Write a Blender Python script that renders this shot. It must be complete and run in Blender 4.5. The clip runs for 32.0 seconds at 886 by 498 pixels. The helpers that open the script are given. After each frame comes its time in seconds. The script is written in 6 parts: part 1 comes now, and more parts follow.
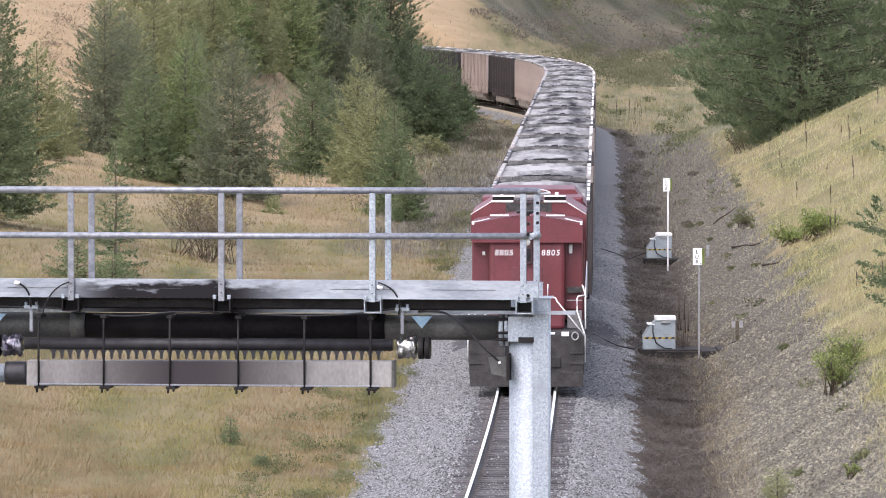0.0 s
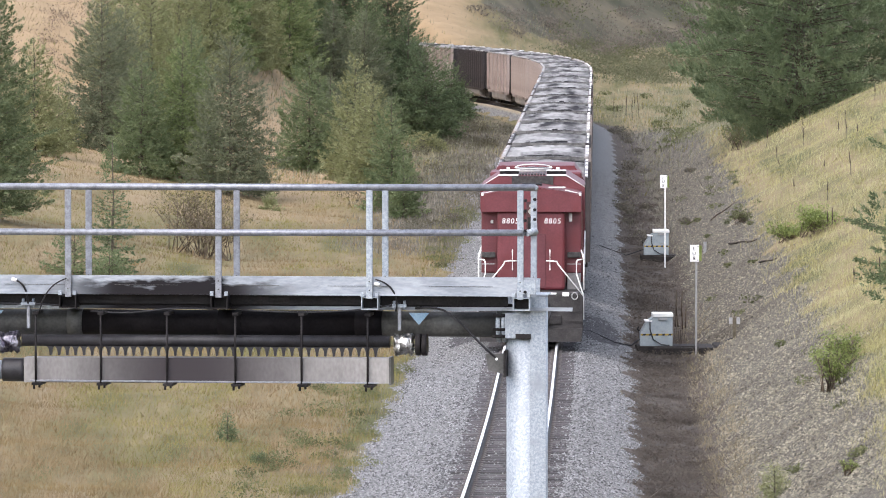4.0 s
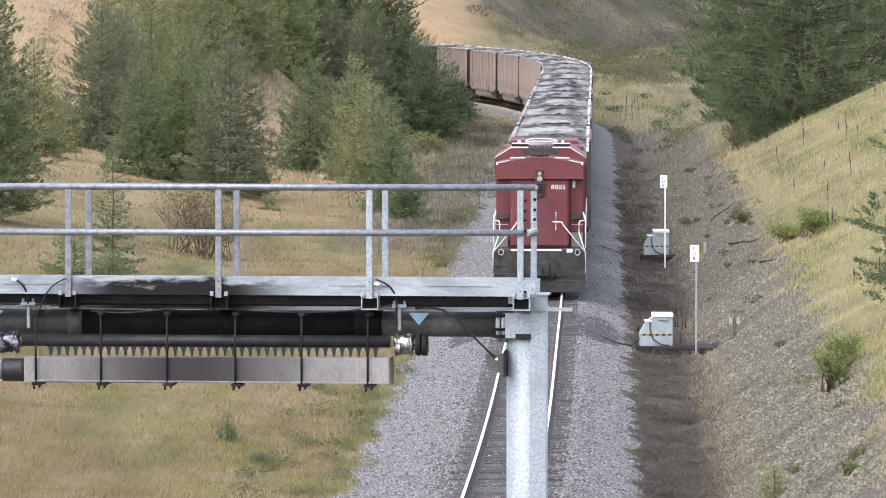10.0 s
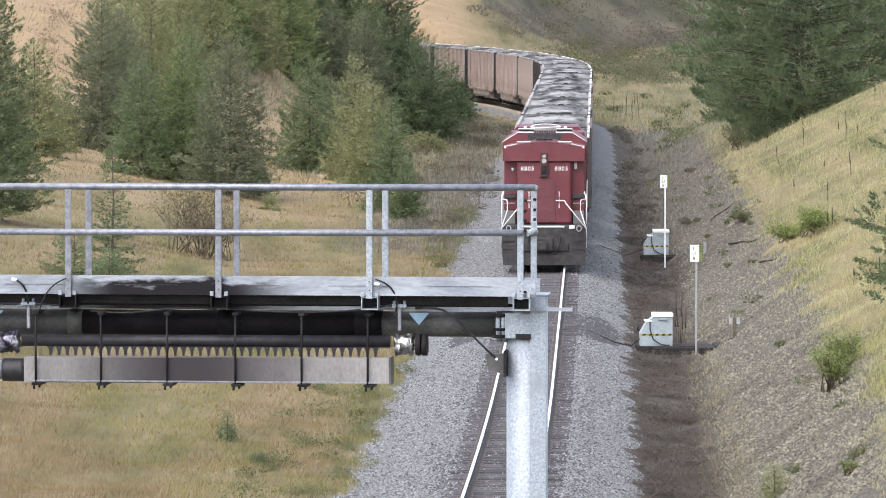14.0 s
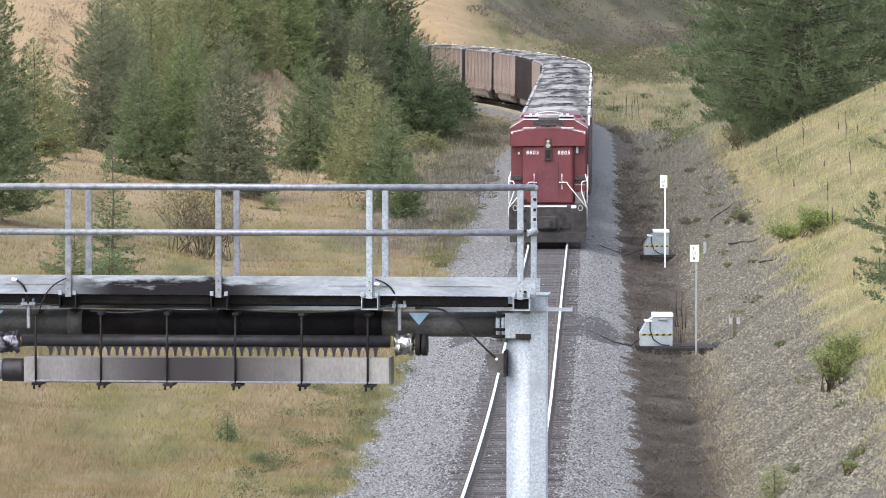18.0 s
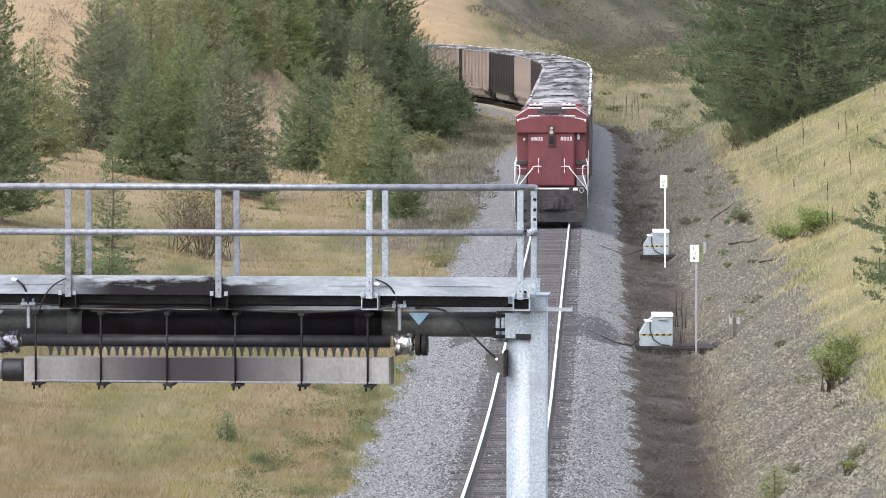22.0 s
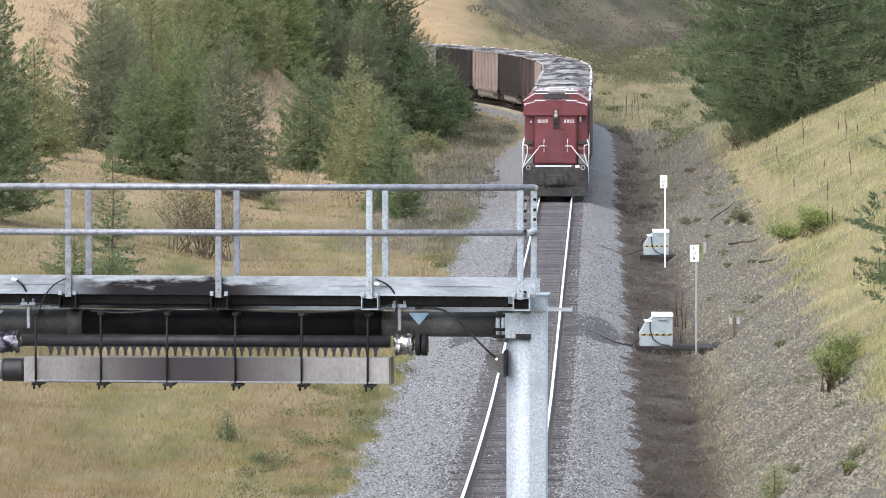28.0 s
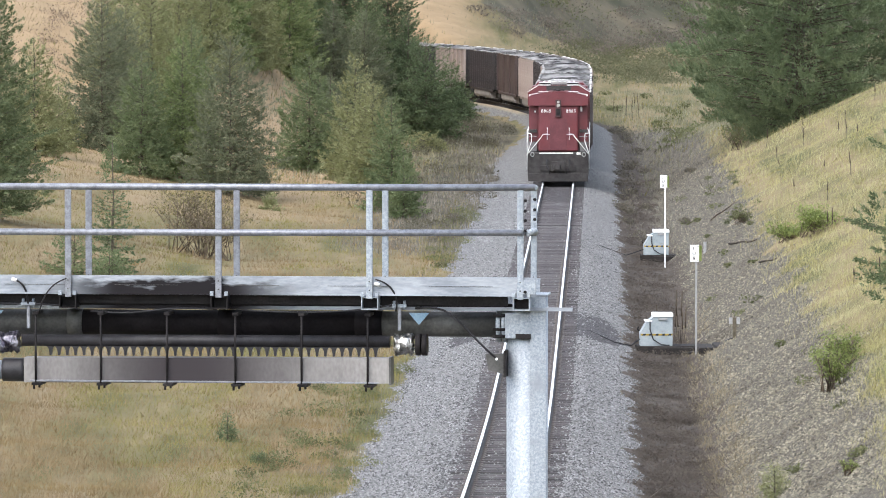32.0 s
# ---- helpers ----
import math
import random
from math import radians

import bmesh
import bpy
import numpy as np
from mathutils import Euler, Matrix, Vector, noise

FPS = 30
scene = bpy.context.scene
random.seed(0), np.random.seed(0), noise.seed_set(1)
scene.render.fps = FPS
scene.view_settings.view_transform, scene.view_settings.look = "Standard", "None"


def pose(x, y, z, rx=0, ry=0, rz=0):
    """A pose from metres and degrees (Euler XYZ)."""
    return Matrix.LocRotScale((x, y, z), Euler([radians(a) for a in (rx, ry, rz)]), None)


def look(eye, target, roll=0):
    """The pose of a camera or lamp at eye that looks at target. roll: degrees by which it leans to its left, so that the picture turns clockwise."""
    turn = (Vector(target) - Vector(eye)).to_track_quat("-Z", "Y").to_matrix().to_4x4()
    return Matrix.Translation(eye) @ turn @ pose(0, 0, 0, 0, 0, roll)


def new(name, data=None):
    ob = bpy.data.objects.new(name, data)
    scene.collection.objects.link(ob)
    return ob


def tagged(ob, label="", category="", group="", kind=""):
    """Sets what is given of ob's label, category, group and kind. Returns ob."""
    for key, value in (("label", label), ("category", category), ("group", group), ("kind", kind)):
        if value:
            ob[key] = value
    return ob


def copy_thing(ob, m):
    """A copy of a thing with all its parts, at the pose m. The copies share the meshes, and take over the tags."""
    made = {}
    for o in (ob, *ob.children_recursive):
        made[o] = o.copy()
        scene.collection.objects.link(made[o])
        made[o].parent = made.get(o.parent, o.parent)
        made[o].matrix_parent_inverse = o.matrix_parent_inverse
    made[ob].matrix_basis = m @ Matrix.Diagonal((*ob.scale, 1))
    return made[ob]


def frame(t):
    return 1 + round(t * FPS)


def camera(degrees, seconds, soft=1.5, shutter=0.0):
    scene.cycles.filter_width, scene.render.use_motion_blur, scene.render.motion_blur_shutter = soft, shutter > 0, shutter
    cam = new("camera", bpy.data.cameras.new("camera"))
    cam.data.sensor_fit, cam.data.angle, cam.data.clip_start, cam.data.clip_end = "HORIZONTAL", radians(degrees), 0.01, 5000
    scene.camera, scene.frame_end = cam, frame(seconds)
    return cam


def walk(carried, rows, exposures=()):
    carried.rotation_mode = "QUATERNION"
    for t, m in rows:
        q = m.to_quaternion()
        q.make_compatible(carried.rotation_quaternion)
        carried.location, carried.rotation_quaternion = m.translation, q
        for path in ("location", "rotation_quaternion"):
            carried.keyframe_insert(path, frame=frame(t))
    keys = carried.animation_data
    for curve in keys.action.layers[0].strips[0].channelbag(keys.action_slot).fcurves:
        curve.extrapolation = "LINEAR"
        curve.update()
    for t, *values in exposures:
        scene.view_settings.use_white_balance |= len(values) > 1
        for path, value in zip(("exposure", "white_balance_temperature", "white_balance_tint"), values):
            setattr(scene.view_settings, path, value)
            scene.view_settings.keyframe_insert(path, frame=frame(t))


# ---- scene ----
import bmesh.ops as bo

# ---- camera: a long lens on the hillside beside the line, held still after a small first settling ----
cam = camera(8.38, 32.0, soft=0.85)
cam.data.dof.use_dof, cam.data.dof.focus_distance, cam.data.dof.aperture_fstop = True, 105.0, 16.0
TILT = 90 - 2.788
walk(cam, [(0.0, pose(0, 0, 11.4, TILT + 0.032, 0, 0.027)), (0.3, pose(0, 0, 11.4, TILT + 0.024, 0, 0.006)),
           (0.5, pose(0, 0, 11.4, TILT + 0.016, 0, -0.006)), (1.0, pose(0, 0, 11.4, TILT, 0, 0)),
           (1.4, pose(0, 0, 11.4, TILT, 0, 0)), (32.0, pose(0, 0, 11.4, TILT, 0, 0))],
     exposures=((0.0, 1.5, 6500, 17), (3.0, 1.5, 6530, 14), (7.0, 1.5, 6500, 12), (16.0, 1.5, 6500, 11), (32.0, 1.5, 6500, 9)))

# ---- light: bright thin overcast ----
SUN_EL, SUN_AZ = 52.0, 215.0        # azimuth clockwise from +Y
world = bpy.data.worlds.new("overcast_sky")
scene.world = world
world.use_nodes = True
wn = world.node_tree.nodes
sky = wn.new("ShaderNodeTexSky")
sky.sky_type = "NISHITA"
sky.sun_disc = False
sky.sun_elevation, sky.sun_rotation = radians(SUN_EL), radians(SUN_AZ)
sky.air_density, sky.dust_density, sky.ozone_density = 1.0, 2.0, 1.0
hsv = wn.new("ShaderNodeHueSaturation")
hsv.inputs["Saturation"].default_value = 0.6
world.node_tree.links.new(sky.outputs[0], hsv.inputs["Color"])
world.node_tree.links.new(hsv.outputs[0], wn["Background"].inputs[0])
wn["Background"].inputs[1].default_value = 0.165
sun = new("sun", bpy.data.lights.new("sun", "SUN"))
sun.data.energy, sun.data.angle, sun.data.color = 0.55, radians(60), (1.0, 0.95, 0.88)
az = radians(SUN_AZ)
sun_from = Vector((math.sin(az) * math.cos(radians(SUN_EL)), math.cos(az) * math.cos(radians(SUN_EL)), math.sin(radians(SUN_EL))))
sun.matrix_world = look(sun_from * 100, (0, 0, 0))

# ---- plan: the line of the track, by arc length from a point 160 m out ----
STEP = 2.0


def trace():
    """Points and headings of the centre line; heading 0 is +Y, positive to +X."""
    fwd, x, y, h = [(2.15, 160.0, 0.0254)], 2.15, 160.0, 0.0254
    for i in range(330):
        s = i * STEP
        k = 0.0
        if s > 226:
            k = -1 / 445.0 * min(1.0, (s - 226) / 30.0)
        h1 = h + k * STEP if h > -1.25 else h
        x, y = x + math.sin((h + h1) / 2) * STEP, y + math.cos((h + h1) / 2) * STEP
        h = h1
        fwd.append((x, y, h))
    back, x, y, h = [], 2.15, 160.0, 0.0254
    for i in range(160):
        s = i * STEP
        k = 1 / 3700.0 if s < 33 else (1 / 800.0 if s < 130 else 0.0)
        h1 = h + k * STEP
        x, y = x - math.sin((h + h1) / 2) * STEP, y - math.cos((h + h1) / 2) * STEP
        h = h1
        back.append((x, y, h))
    return np.array(back[::-1] + fwd), -len(back) * STEP


LINE, S_MIN = trace()


def track(s, off=0.0):
    """Place and heading on the centre line at arc length s, off metres to its right."""
    k = (s - S_MIN) / STEP
    i = int(min(max(k, 0), len(LINE) - 2))
    a, b, f = LINE[i], LINE[i + 1], k - i
    x, y, h = a + (b - a) * f
    return x + off * math.cos(h), y - off * math.sin(h), h


def side_of(X, Y):
    """Signed distance to the right of the track for arrays of places."""
    X, Y = np.asarray(X, float), np.asarray(Y, float)
    best, u = np.full(X.shape, 1e18), np.zeros(X.shape)
    for i in range(0, len(LINE), 4):
        x, y, h = LINE[i]
        d = (X - x) ** 2 + (Y - y) ** 2
        m = d < best
        best = np.where(m, d, best)
        side = (X - x) * math.cos(h) - (Y - y) * math.sin(h)
        along = (X - x) * math.sin(h) + (Y - y) * math.cos(h)
        u = np.where(m, np.where(np.abs(along) <= 5, side, np.sign(side) * np.sqrt(d)), u)
    return u


def smooth(a, b, v):
    k = np.clip((v - a) / (b - a), 0, 1)
    return k * k * (3 - 2 * k)


def lumps(X, Y, size, seed=0.0):
    """Cheap smooth unevenness in -1..1."""
    a, b = X / size + seed, Y / size - seed * 1.7
    return (np.sin(a * 1.9 + 1.3 * np.sin(b * 1.1 + seed)) + np.sin(b * 2.3 + 1.7 * np.sin(a * 0.9)) + np.sin((a + b) * 1.4 + 2.1)) / 3


def height(X, Y, u=None):
    """Height of the ground; the rail heads are at 0."""
    X, Y = np.asarray(X, float), np.asarray(Y, float)
    if u is None:
        u = side_of(X, Y)
    # roadbed
    z = np.where(np.abs(u) < 1.55, -0.215, -0.215 - np.clip(np.abs(u) - 1.55, 0, 1.6) * 0.34)
    # ground beside the line
    v = np.clip(-u - 3.3, 0, None)
    left = -0.05 * smooth(0, 1.5, v) + 0.05 * np.clip(v - 2, 0, 8) + 0.16 * np.clip(v - 10, 0, 30) + 0.05 * np.clip(v - 40, 0, 400)
    left = left + smooth(8, 22, v) * 0.16 * np.clip(Y - 330, 0, 150) * smooth(900, 500, Y)
    left = left + 0.10 * lumps(X, Y, 2.3) * smooth(0.5, 2.5, v) + 0.3 * lumps(X, Y, 9.0, 2.0) * smooth(4, 12, v)
    w = np.clip(u - 4.9, 0, None)
    bank = 0.70 * np.clip(w, 0, 3.2) + 0.51 * np.clip(w - 3.2, 0, 22) + 0.1 * np.clip(w - 25.2, 0, 400)
    over = 2.6 + smooth(296, 284, Y + 0.12 * w) * 60 + 0.04 * np.clip(w - 6, 0, 100)
    bank = np.minimum(bank, over) * smooth(420, 330, Y) + np.minimum(bank, 0.06 * w) * (1 - smooth(420, 330, Y))
    bank = bank + 0.07 * lumps(X, Y, 1.7, 4.0) * smooth(0.3, 2, w) + 0.16 * lumps(X, Y, 6.0, 1.0) * smooth(2, 8, w)
    right = -0.16 * smooth(3.0, 3.5, u) * smooth(5.2, 4.6, u) + bank - 0.08 * smooth(3, 5, u)
    z = z + np.where(u < 0, left, right)
    # a pit dug into the bank's foot for old timbers
    z = z - 0.75 * smooth(0.66, 0.42, np.abs(X - 8.45)) * smooth(3.2, 2.0, np.abs(Y - 184.8))
    # hills that close the view behind the curve
    far = np.clip(Y - 560 - 70 * smooth(-4, 30, X), 0, None)
    hill = np.minimum(0.20 * far + 0.0006 * far * far, 60 + 0.03 * far)
    near_hill = np.clip(Y - 505, 0, 70) * 0.16 * smooth(18, -4, X)
    z = z + (hill + near_hill + hill * 0.12 * lumps(X, Y, 30.0, 3.0)) * smooth(3, 10, np.abs(u))
    # the rise on which the camera stands
    r2 = X * X + Y * Y
    knoll = 12.4 * np.exp(-r2 / 400.0) * smooth(4, 9, u)
    return np.maximum(z, knoll - 2.5)


def fringe(Y):
    """Tongues of stone that run out from the ballast on its near stretch."""
    return 0.16 * np.sin(Y * 2.1 + 2 * np.sin(Y * 0.7)) * smooth(235, 190, Y)


def greasy(Y, u):
    """Where lubricant has blackened the stone beside the first cabinet."""
    return smooth(3.0, 2.2, np.abs(u)) * smooth(182.5, 184.5, Y) * smooth(201, 189, Y)


def ground_z(x, y):
    return float(height(np.array([x]), np.array([y]))[0])


# ---- materials ----
def shade(name, low, high, rough=0.7, scale=6.0, metal=0.0, bump=0.15, fine=60.0, dark=None, spread=(0.35, 0.65), island=0.0, per=0.0, coat=0.0, stretch=(1, 1, 1), stain_scale=1.3, spec=0.5, blot=None, wander=0.0, stains=(0.5, 0.72)):
    """A surface with coarse and fine variation between two colours, an optional third one in stains, and a bump."""
    m = bpy.data.materials.new(name)
    m.use_nodes = True
    n, l = m.node_tree.nodes, m.node_tree.links
    p = n["Principled BSDF"]
    co = n.new("ShaderNodeTexCoord")
    mp = n.new("ShaderNodeMapping")
    mp.inputs["Scale"].default_value = stretch
    l.new(co.outputs["Object"], mp.inputs["Vector"])
    if wander:
        # each object takes its own stretch of the pattern
        wv = n.new("ShaderNodeCombineXYZ")
        wk = n.new("ShaderNodeMath")
        wk.operation = "MULTIPLY"
        wk.inputs[1].default_value = wander
        l.new(n.new("ShaderNodeObjectInfo").outputs["Random"], wk.inputs[0])
        for k in (0, 1):
            l.new(wk.outputs[0], wv.inputs[k])
        l.new(wv.outputs[0], mp.inputs["Location"])
    a = n.new("ShaderNodeTexNoise")
    a.inputs["Scale"].default_value, a.inputs["Detail"].default_value = scale, 5
    b = n.new("ShaderNodeTexNoise")
    b.inputs["Scale"].default_value, b.inputs["Detail"].default_value = fine, 3
    for k in (a, b):
        l.new(mp.outputs[0], k.inputs["Vector"])
    ra = n.new("ShaderNodeValToRGB")
    ra.color_ramp.elements[0].position, ra.color_ramp.elements[1].position = spread
    ra.color_ramp.elements[0].color, ra.color_ramp.elements[1].color = (*low, 1), (*high, 1)
    mixv = n.new("ShaderNodeMath")
    mixv.operation = "MULTIPLY_ADD"
    l.new(b.outputs[0], mixv.inputs[0])
    mixv.inputs[1].default_value = 0.45
    add = n.new("ShaderNodeMath")
    add.operation = "MULTIPLY_ADD"
    l.new(a.outputs[0], add.inputs[0])
    add.inputs[1].default_value = 0.75
    add.inputs[2].default_value = -0.1
    l.new(add.outputs[0], mixv.inputs[2])
    l.new(mixv.outputs[0], ra.inputs[0])
    last = ra.outputs[0]
    if dark:
        st = n.new("ShaderNodeTexNoise")
        st.inputs["Scale"].default_value, st.inputs["Detail"].default_value = stain_scale, 6
        l.new(mp.outputs[0], st.inputs["Vector"])
        rs = n.new("ShaderNodeValToRGB")
        rs.color_ramp.elements[0].position, rs.color_ramp.elements[1].position = stains
        l.new(st.outputs[0], rs.inputs[0])
        mx = n.new("ShaderNodeMixRGB")
        fac = rs.outputs[0]
        if blot:
            # one long stain round a place on the beam: its middle, half its length
            rs.color_ramp.elements[0].position, rs.color_ramp.elements[1].position = blot[2:4]
            sx = n.new("ShaderNodeSeparateXYZ")
            l.new(co.outputs["Object"], sx.inputs[0])
            # thicker towards the lower edge, where the fumes rise from
            lo = n.new("ShaderNodeMath")
            lo.operation = "MULTIPLY_ADD"
            l.new(sx.outputs[2], lo.inputs[0])
            lo.inputs[1].default_value, lo.inputs[2].default_value = -blot[6], blot[6] * blot[5]
            both = n.new("ShaderNodeMath")
            both.operation = "ADD"
            l.new(lo.outputs[0], both.inputs[0]), l.new(st.outputs[0], both.inputs[1])
            l.new(both.outputs[0], rs.inputs[0])
            dm = n.new("ShaderNodeMath")
            dm.operation = "SUBTRACT"
            l.new(sx.outputs[0], dm.inputs[0])
            dm.inputs[1].default_value = blot[0]
            ab = n.new("ShaderNodeMath")
            ab.operation = "ABSOLUTE"
            l.new(dm.outputs[0], ab.inputs[0])
            mr = n.new("ShaderNodeMapRange")
            mr.interpolation_type = "SMOOTHSTEP"
            mr.inputs[1].default_value, mr.inputs[2].default_value = blot[1], blot[1] * blot[4]
            l.new(ab.outputs[0], mr.inputs[0])
            mm = n.new("ShaderNodeMath")
            mm.operation = "MULTIPLY"
            l.new(mr.outputs[0], mm.inputs[0]), l.new(rs.outputs[0], mm.inputs[1])
            fac = mm.outputs[0]
        l.new(fac, mx.inputs[0])
        l.new(last, mx.inputs[1])
        mx.inputs[2].default_value = (*dark, 1)
        last = mx.outputs[0]
    if island or per:
        hs = n.new("ShaderNodeHueSaturation")
        src = n.new("ShaderNodeNewGeometry").outputs["Random Per Island"] if island else n.new("ShaderNodeObjectInfo").outputs["Random"]
        r = n.new("ShaderNodeMapRange")
        l.new(src, r.inputs[0])
        k = island or per
        r.inputs[3].default_value, r.inputs[4].default_value = 1 - k, 1 + k
        l.new(r.outputs[0], hs.inputs["Value"])
        l.new(last, hs.inputs["Color"])
        last = hs.outputs[0]
    l.new(last, p.inputs["Base Color"])
    p.inputs["Roughness"].default_value, p.inputs["Metallic"].default_value = rough, metal
    p.inputs["Coat Weight"].default_value = coat
    p.inputs["Specular IOR Level"].default_value = spec
    if bump:
        bp = n.new("ShaderNodeBump")
        bp.inputs["Strength"].default_value, bp.inputs["Distance"].default_value = bump, 0.02
        l.new(mixv.outputs[0], bp.inputs["Height"])
        l.new(bp.outputs[0], p.inputs["Normal"])
    return m


def ground_material():
    m = bpy.data.materials.new("ground_mix")
    m.use_nodes = True
    n, l = m.node_tree.nodes, m.node_tree.links
    p = n["Principled BSDF"]
    pos = n.new("ShaderNodeNewGeometry").outputs["Position"]

    def noise_tex(scale, detail=5, stretch=None):
        t = n.new("ShaderNodeTexNoise")
        t.inputs["Scale"].default_value, t.inputs["Detail"].default_value = scale, detail
        if stretch:
            mp = n.new("ShaderNodeMapping")
            mp.inputs["Scale"].default_value = stretch
            l.new(pos, mp.inputs[0])
            l.new(mp.outputs[0], t.inputs["Vector"])
        else:
            l.new(pos, t.inputs["Vector"])
        return t.outputs[0]

    def ramp(src, *stops):
        r = n.new("ShaderNodeValToRGB")
        while len(r.color_ramp.elements) < len(stops):
            r.color_ramp.elements.new(0.5)
        for e, (k, c) in zip(r.color_ramp.elements, stops):
            e.position, e.color = k, (*c, 1)
        l.new(src, r.inputs[0])
        return r.outputs[0]

    def mix(f, a, b):
        x = n.new("ShaderNodeMixRGB")
        l.new(f, x.inputs[0]), l.new(a, x.inputs[1]), l.new(b, x.inputs[2])
        return x.outputs[0]

    vo = n.new("ShaderNodeTexVoronoi")
    vo.inputs["Scale"].default_value = 22
    l.new(pos, vo.inputs["Vector"])
    stone = n.new("ShaderNodeSeparateColor")
    l.new(vo.outputs["Color"], stone.inputs[0])
    ballast = ramp(stone.outputs[0], (0.0, (0.075, 0.074, 0.073)), (0.5, (0.17, 0.168, 0.164)), (0.85, (0.26, 0.258, 0.252)), (1.0, (0.38, 0.375, 0.365)))
    # darker than the loose stones: shade between them put into the base colour
    gravel = ramp(stone.outputs[0], (0.0, (0.05, 0.043, 0.035)), (0.5, (0.104, 0.093, 0.072)), (0.9, (0.166, 0.149, 0.116)), (1.0, (0.255, 0.236, 0.195)))
    duff = ramp(noise_tex(2.2, 8), (0.3, (0.043, 0.036, 0.031)), (0.55, (0.082, 0.068, 0.056)), (0.75, (0.135, 0.112, 0.085)))
    grass = ramp(noise_tex(0.5, 7, (1, 0.13, 1)), (0.28, (0.082, 0.085, 0.033)), (0.42, (0.136, 0.122, 0.055)), (0.55, (0.20, 0.162, 0.088)), (0.7, (0.24, 0.187, 0.112)))
    streak = ramp(noise_tex(2.6, 9, (1, 0.2, 1)), (0.3, (0.62, 0.62, 0.62)), (0.7, (1.15, 1.15, 1.15)))
    mul = n.new("ShaderNodeMixRGB")
    mul.blend_type, mul.inputs[0].default_value = "MULTIPLY", 0.5
    l.new(grass, mul.inputs[1]), l.new(streak, mul.inputs[2])
    brush = ramp(noise_tex(0.12, 9), (0.35, (0.062, 0.062, 0.04)), (0.5, (0.105, 0.095, 0.066)), (0.65, (0.155, 0.13, 0.088)))
    at = n.new("ShaderNodeVertexColor")
    at.layer_name = "zone"
    zs = n.new("ShaderNodeSeparateColor")
    l.new(at.outputs["Color"], zs.inputs[0])
    edge = noise_tex(1.7, 7)

    def ragged(src, width=0.9):
        k = n.new("ShaderNodeMath")
        k.operation = "MULTIPLY_ADD"
        l.new(edge, k.inputs[0])
        k.inputs[1].default_value = width
        sub = n.new("ShaderNodeMath")
        sub.operation = "SUBTRACT"
        l.new(src, sub.inputs[0])
        sub.inputs[1].default_value = width / 2
        l.new(sub.outputs[0], k.inputs[2])
        r = n.new("ShaderNodeMapRange")
        r.inputs[1].default_value, r.inputs[2].default_value = 0.42, 0.58
        l.new(k.outputs[0], r.inputs[0])
        return r.outputs[0]

    dry = n.new("ShaderNodeAttribute")
    dry.attribute_name = "dry"
    straw = ramp(noise_tex(0.4, 8), (0.3, (0.262, 0.189, 0.109)), (0.7, (0.342, 0.247, 0.146)))
    meadow = mix(dry.outputs["Fac"], mul.outputs[0], straw)
    c = mix(ragged(at.outputs["Alpha"]), meadow, brush)
    c = mix(ragged(zs.outputs[2]), c, gravel)
    c = mix(ragged(zs.outputs[1]), c, duff)
    oil = n.new("ShaderNodeAttribute")
    oil.attribute_name = "grease"
    dull = n.new("ShaderNodeMixRGB")
    dull.blend_type = "MULTIPLY"
    dull.inputs[2].default_value = (0.42, 0.41, 0.43, 1)
    l.new(ragged(oil.outputs["Fac"], 0.8), dull.inputs[0])
    l.new(ballast, dull.inputs[1])
    # pale dust colour, brightened as if sunlit, for the strip by the far rail
    dust = ramp(noise_tex(1.5, 6), (0.3, (0.34, 0.28, 0.185)), (0.7, (0.46, 0.39, 0.27)))
    dusty = mix(dry.outputs["Fac"], dull.outputs[0], dust)
    c = mix(ragged(zs.outputs[0], 0.5), c, dusty)
    l.new(c, p.inputs["Base Color"])
    p.inputs["Roughness"].default_value = 0.95
    p.inputs["Specular IOR Level"].default_value = 0.2
    bp = n.new("ShaderNodeBump")
    bp.inputs["Strength"].default_value, bp.inputs["Distance"].default_value = 0.7, 0.05
    l.new(vo.outputs["Distance"], bp.inputs["Height"])
    stony = n.new("ShaderNodeMath")
    stony.operation = "MAXIMUM"
    l.new(zs.outputs[0], stony.inputs[0]), l.new(zs.outputs[2], stony.inputs[1])
    rough = n.new("ShaderNodeMapRange")
    rough.inputs[3].default_value, rough.inputs[4].default_value = 0.12, 0.5
    l.new(stony.outputs[0], rough.inputs[0])
    l.new(rough.outputs[0], bp.inputs["Strength"])
    l.new(bp.outputs[0], p.inputs["Normal"])
    return m


GROUND = ground_material()
GALV = shade("galvanised_steel", (0.215, 0.25, 0.29), (0.44, 0.475, 0.515), 0.5, 34, 0.15, 0.12, 75, spread=(0.33, 0.68), dark=(0.260, 0.285, 0.316), stain_scale=4)
GALVDULL = shade("dulled_galvanised_rail", (0.17, 0.175, 0.20), (0.30, 0.31, 0.345), 0.42, 16, 0.4, 0.1, 70)
SOOTY = shade("sooty_galvanised", (0.235, 0.258, 0.29), (0.385, 0.41, 0.445), 0.7, 6, 0.0, 0.1, 40, dark=(0.014, 0.012, 0.014), stain_scale=12, stretch=(0.3, 1, 1.0), blot=(-4.1, 1.8, 0.36, 0.58, 0.36, 7.575, 3.0), spec=0.15)
BLACKSTEEL = shade("grimy_black_steel_and_hollow_shade", (0.008, 0.007, 0.008), (0.026, 0.023, 0.023), 0.65, 5, 0.0, 0.2, 50, spec=0.18)
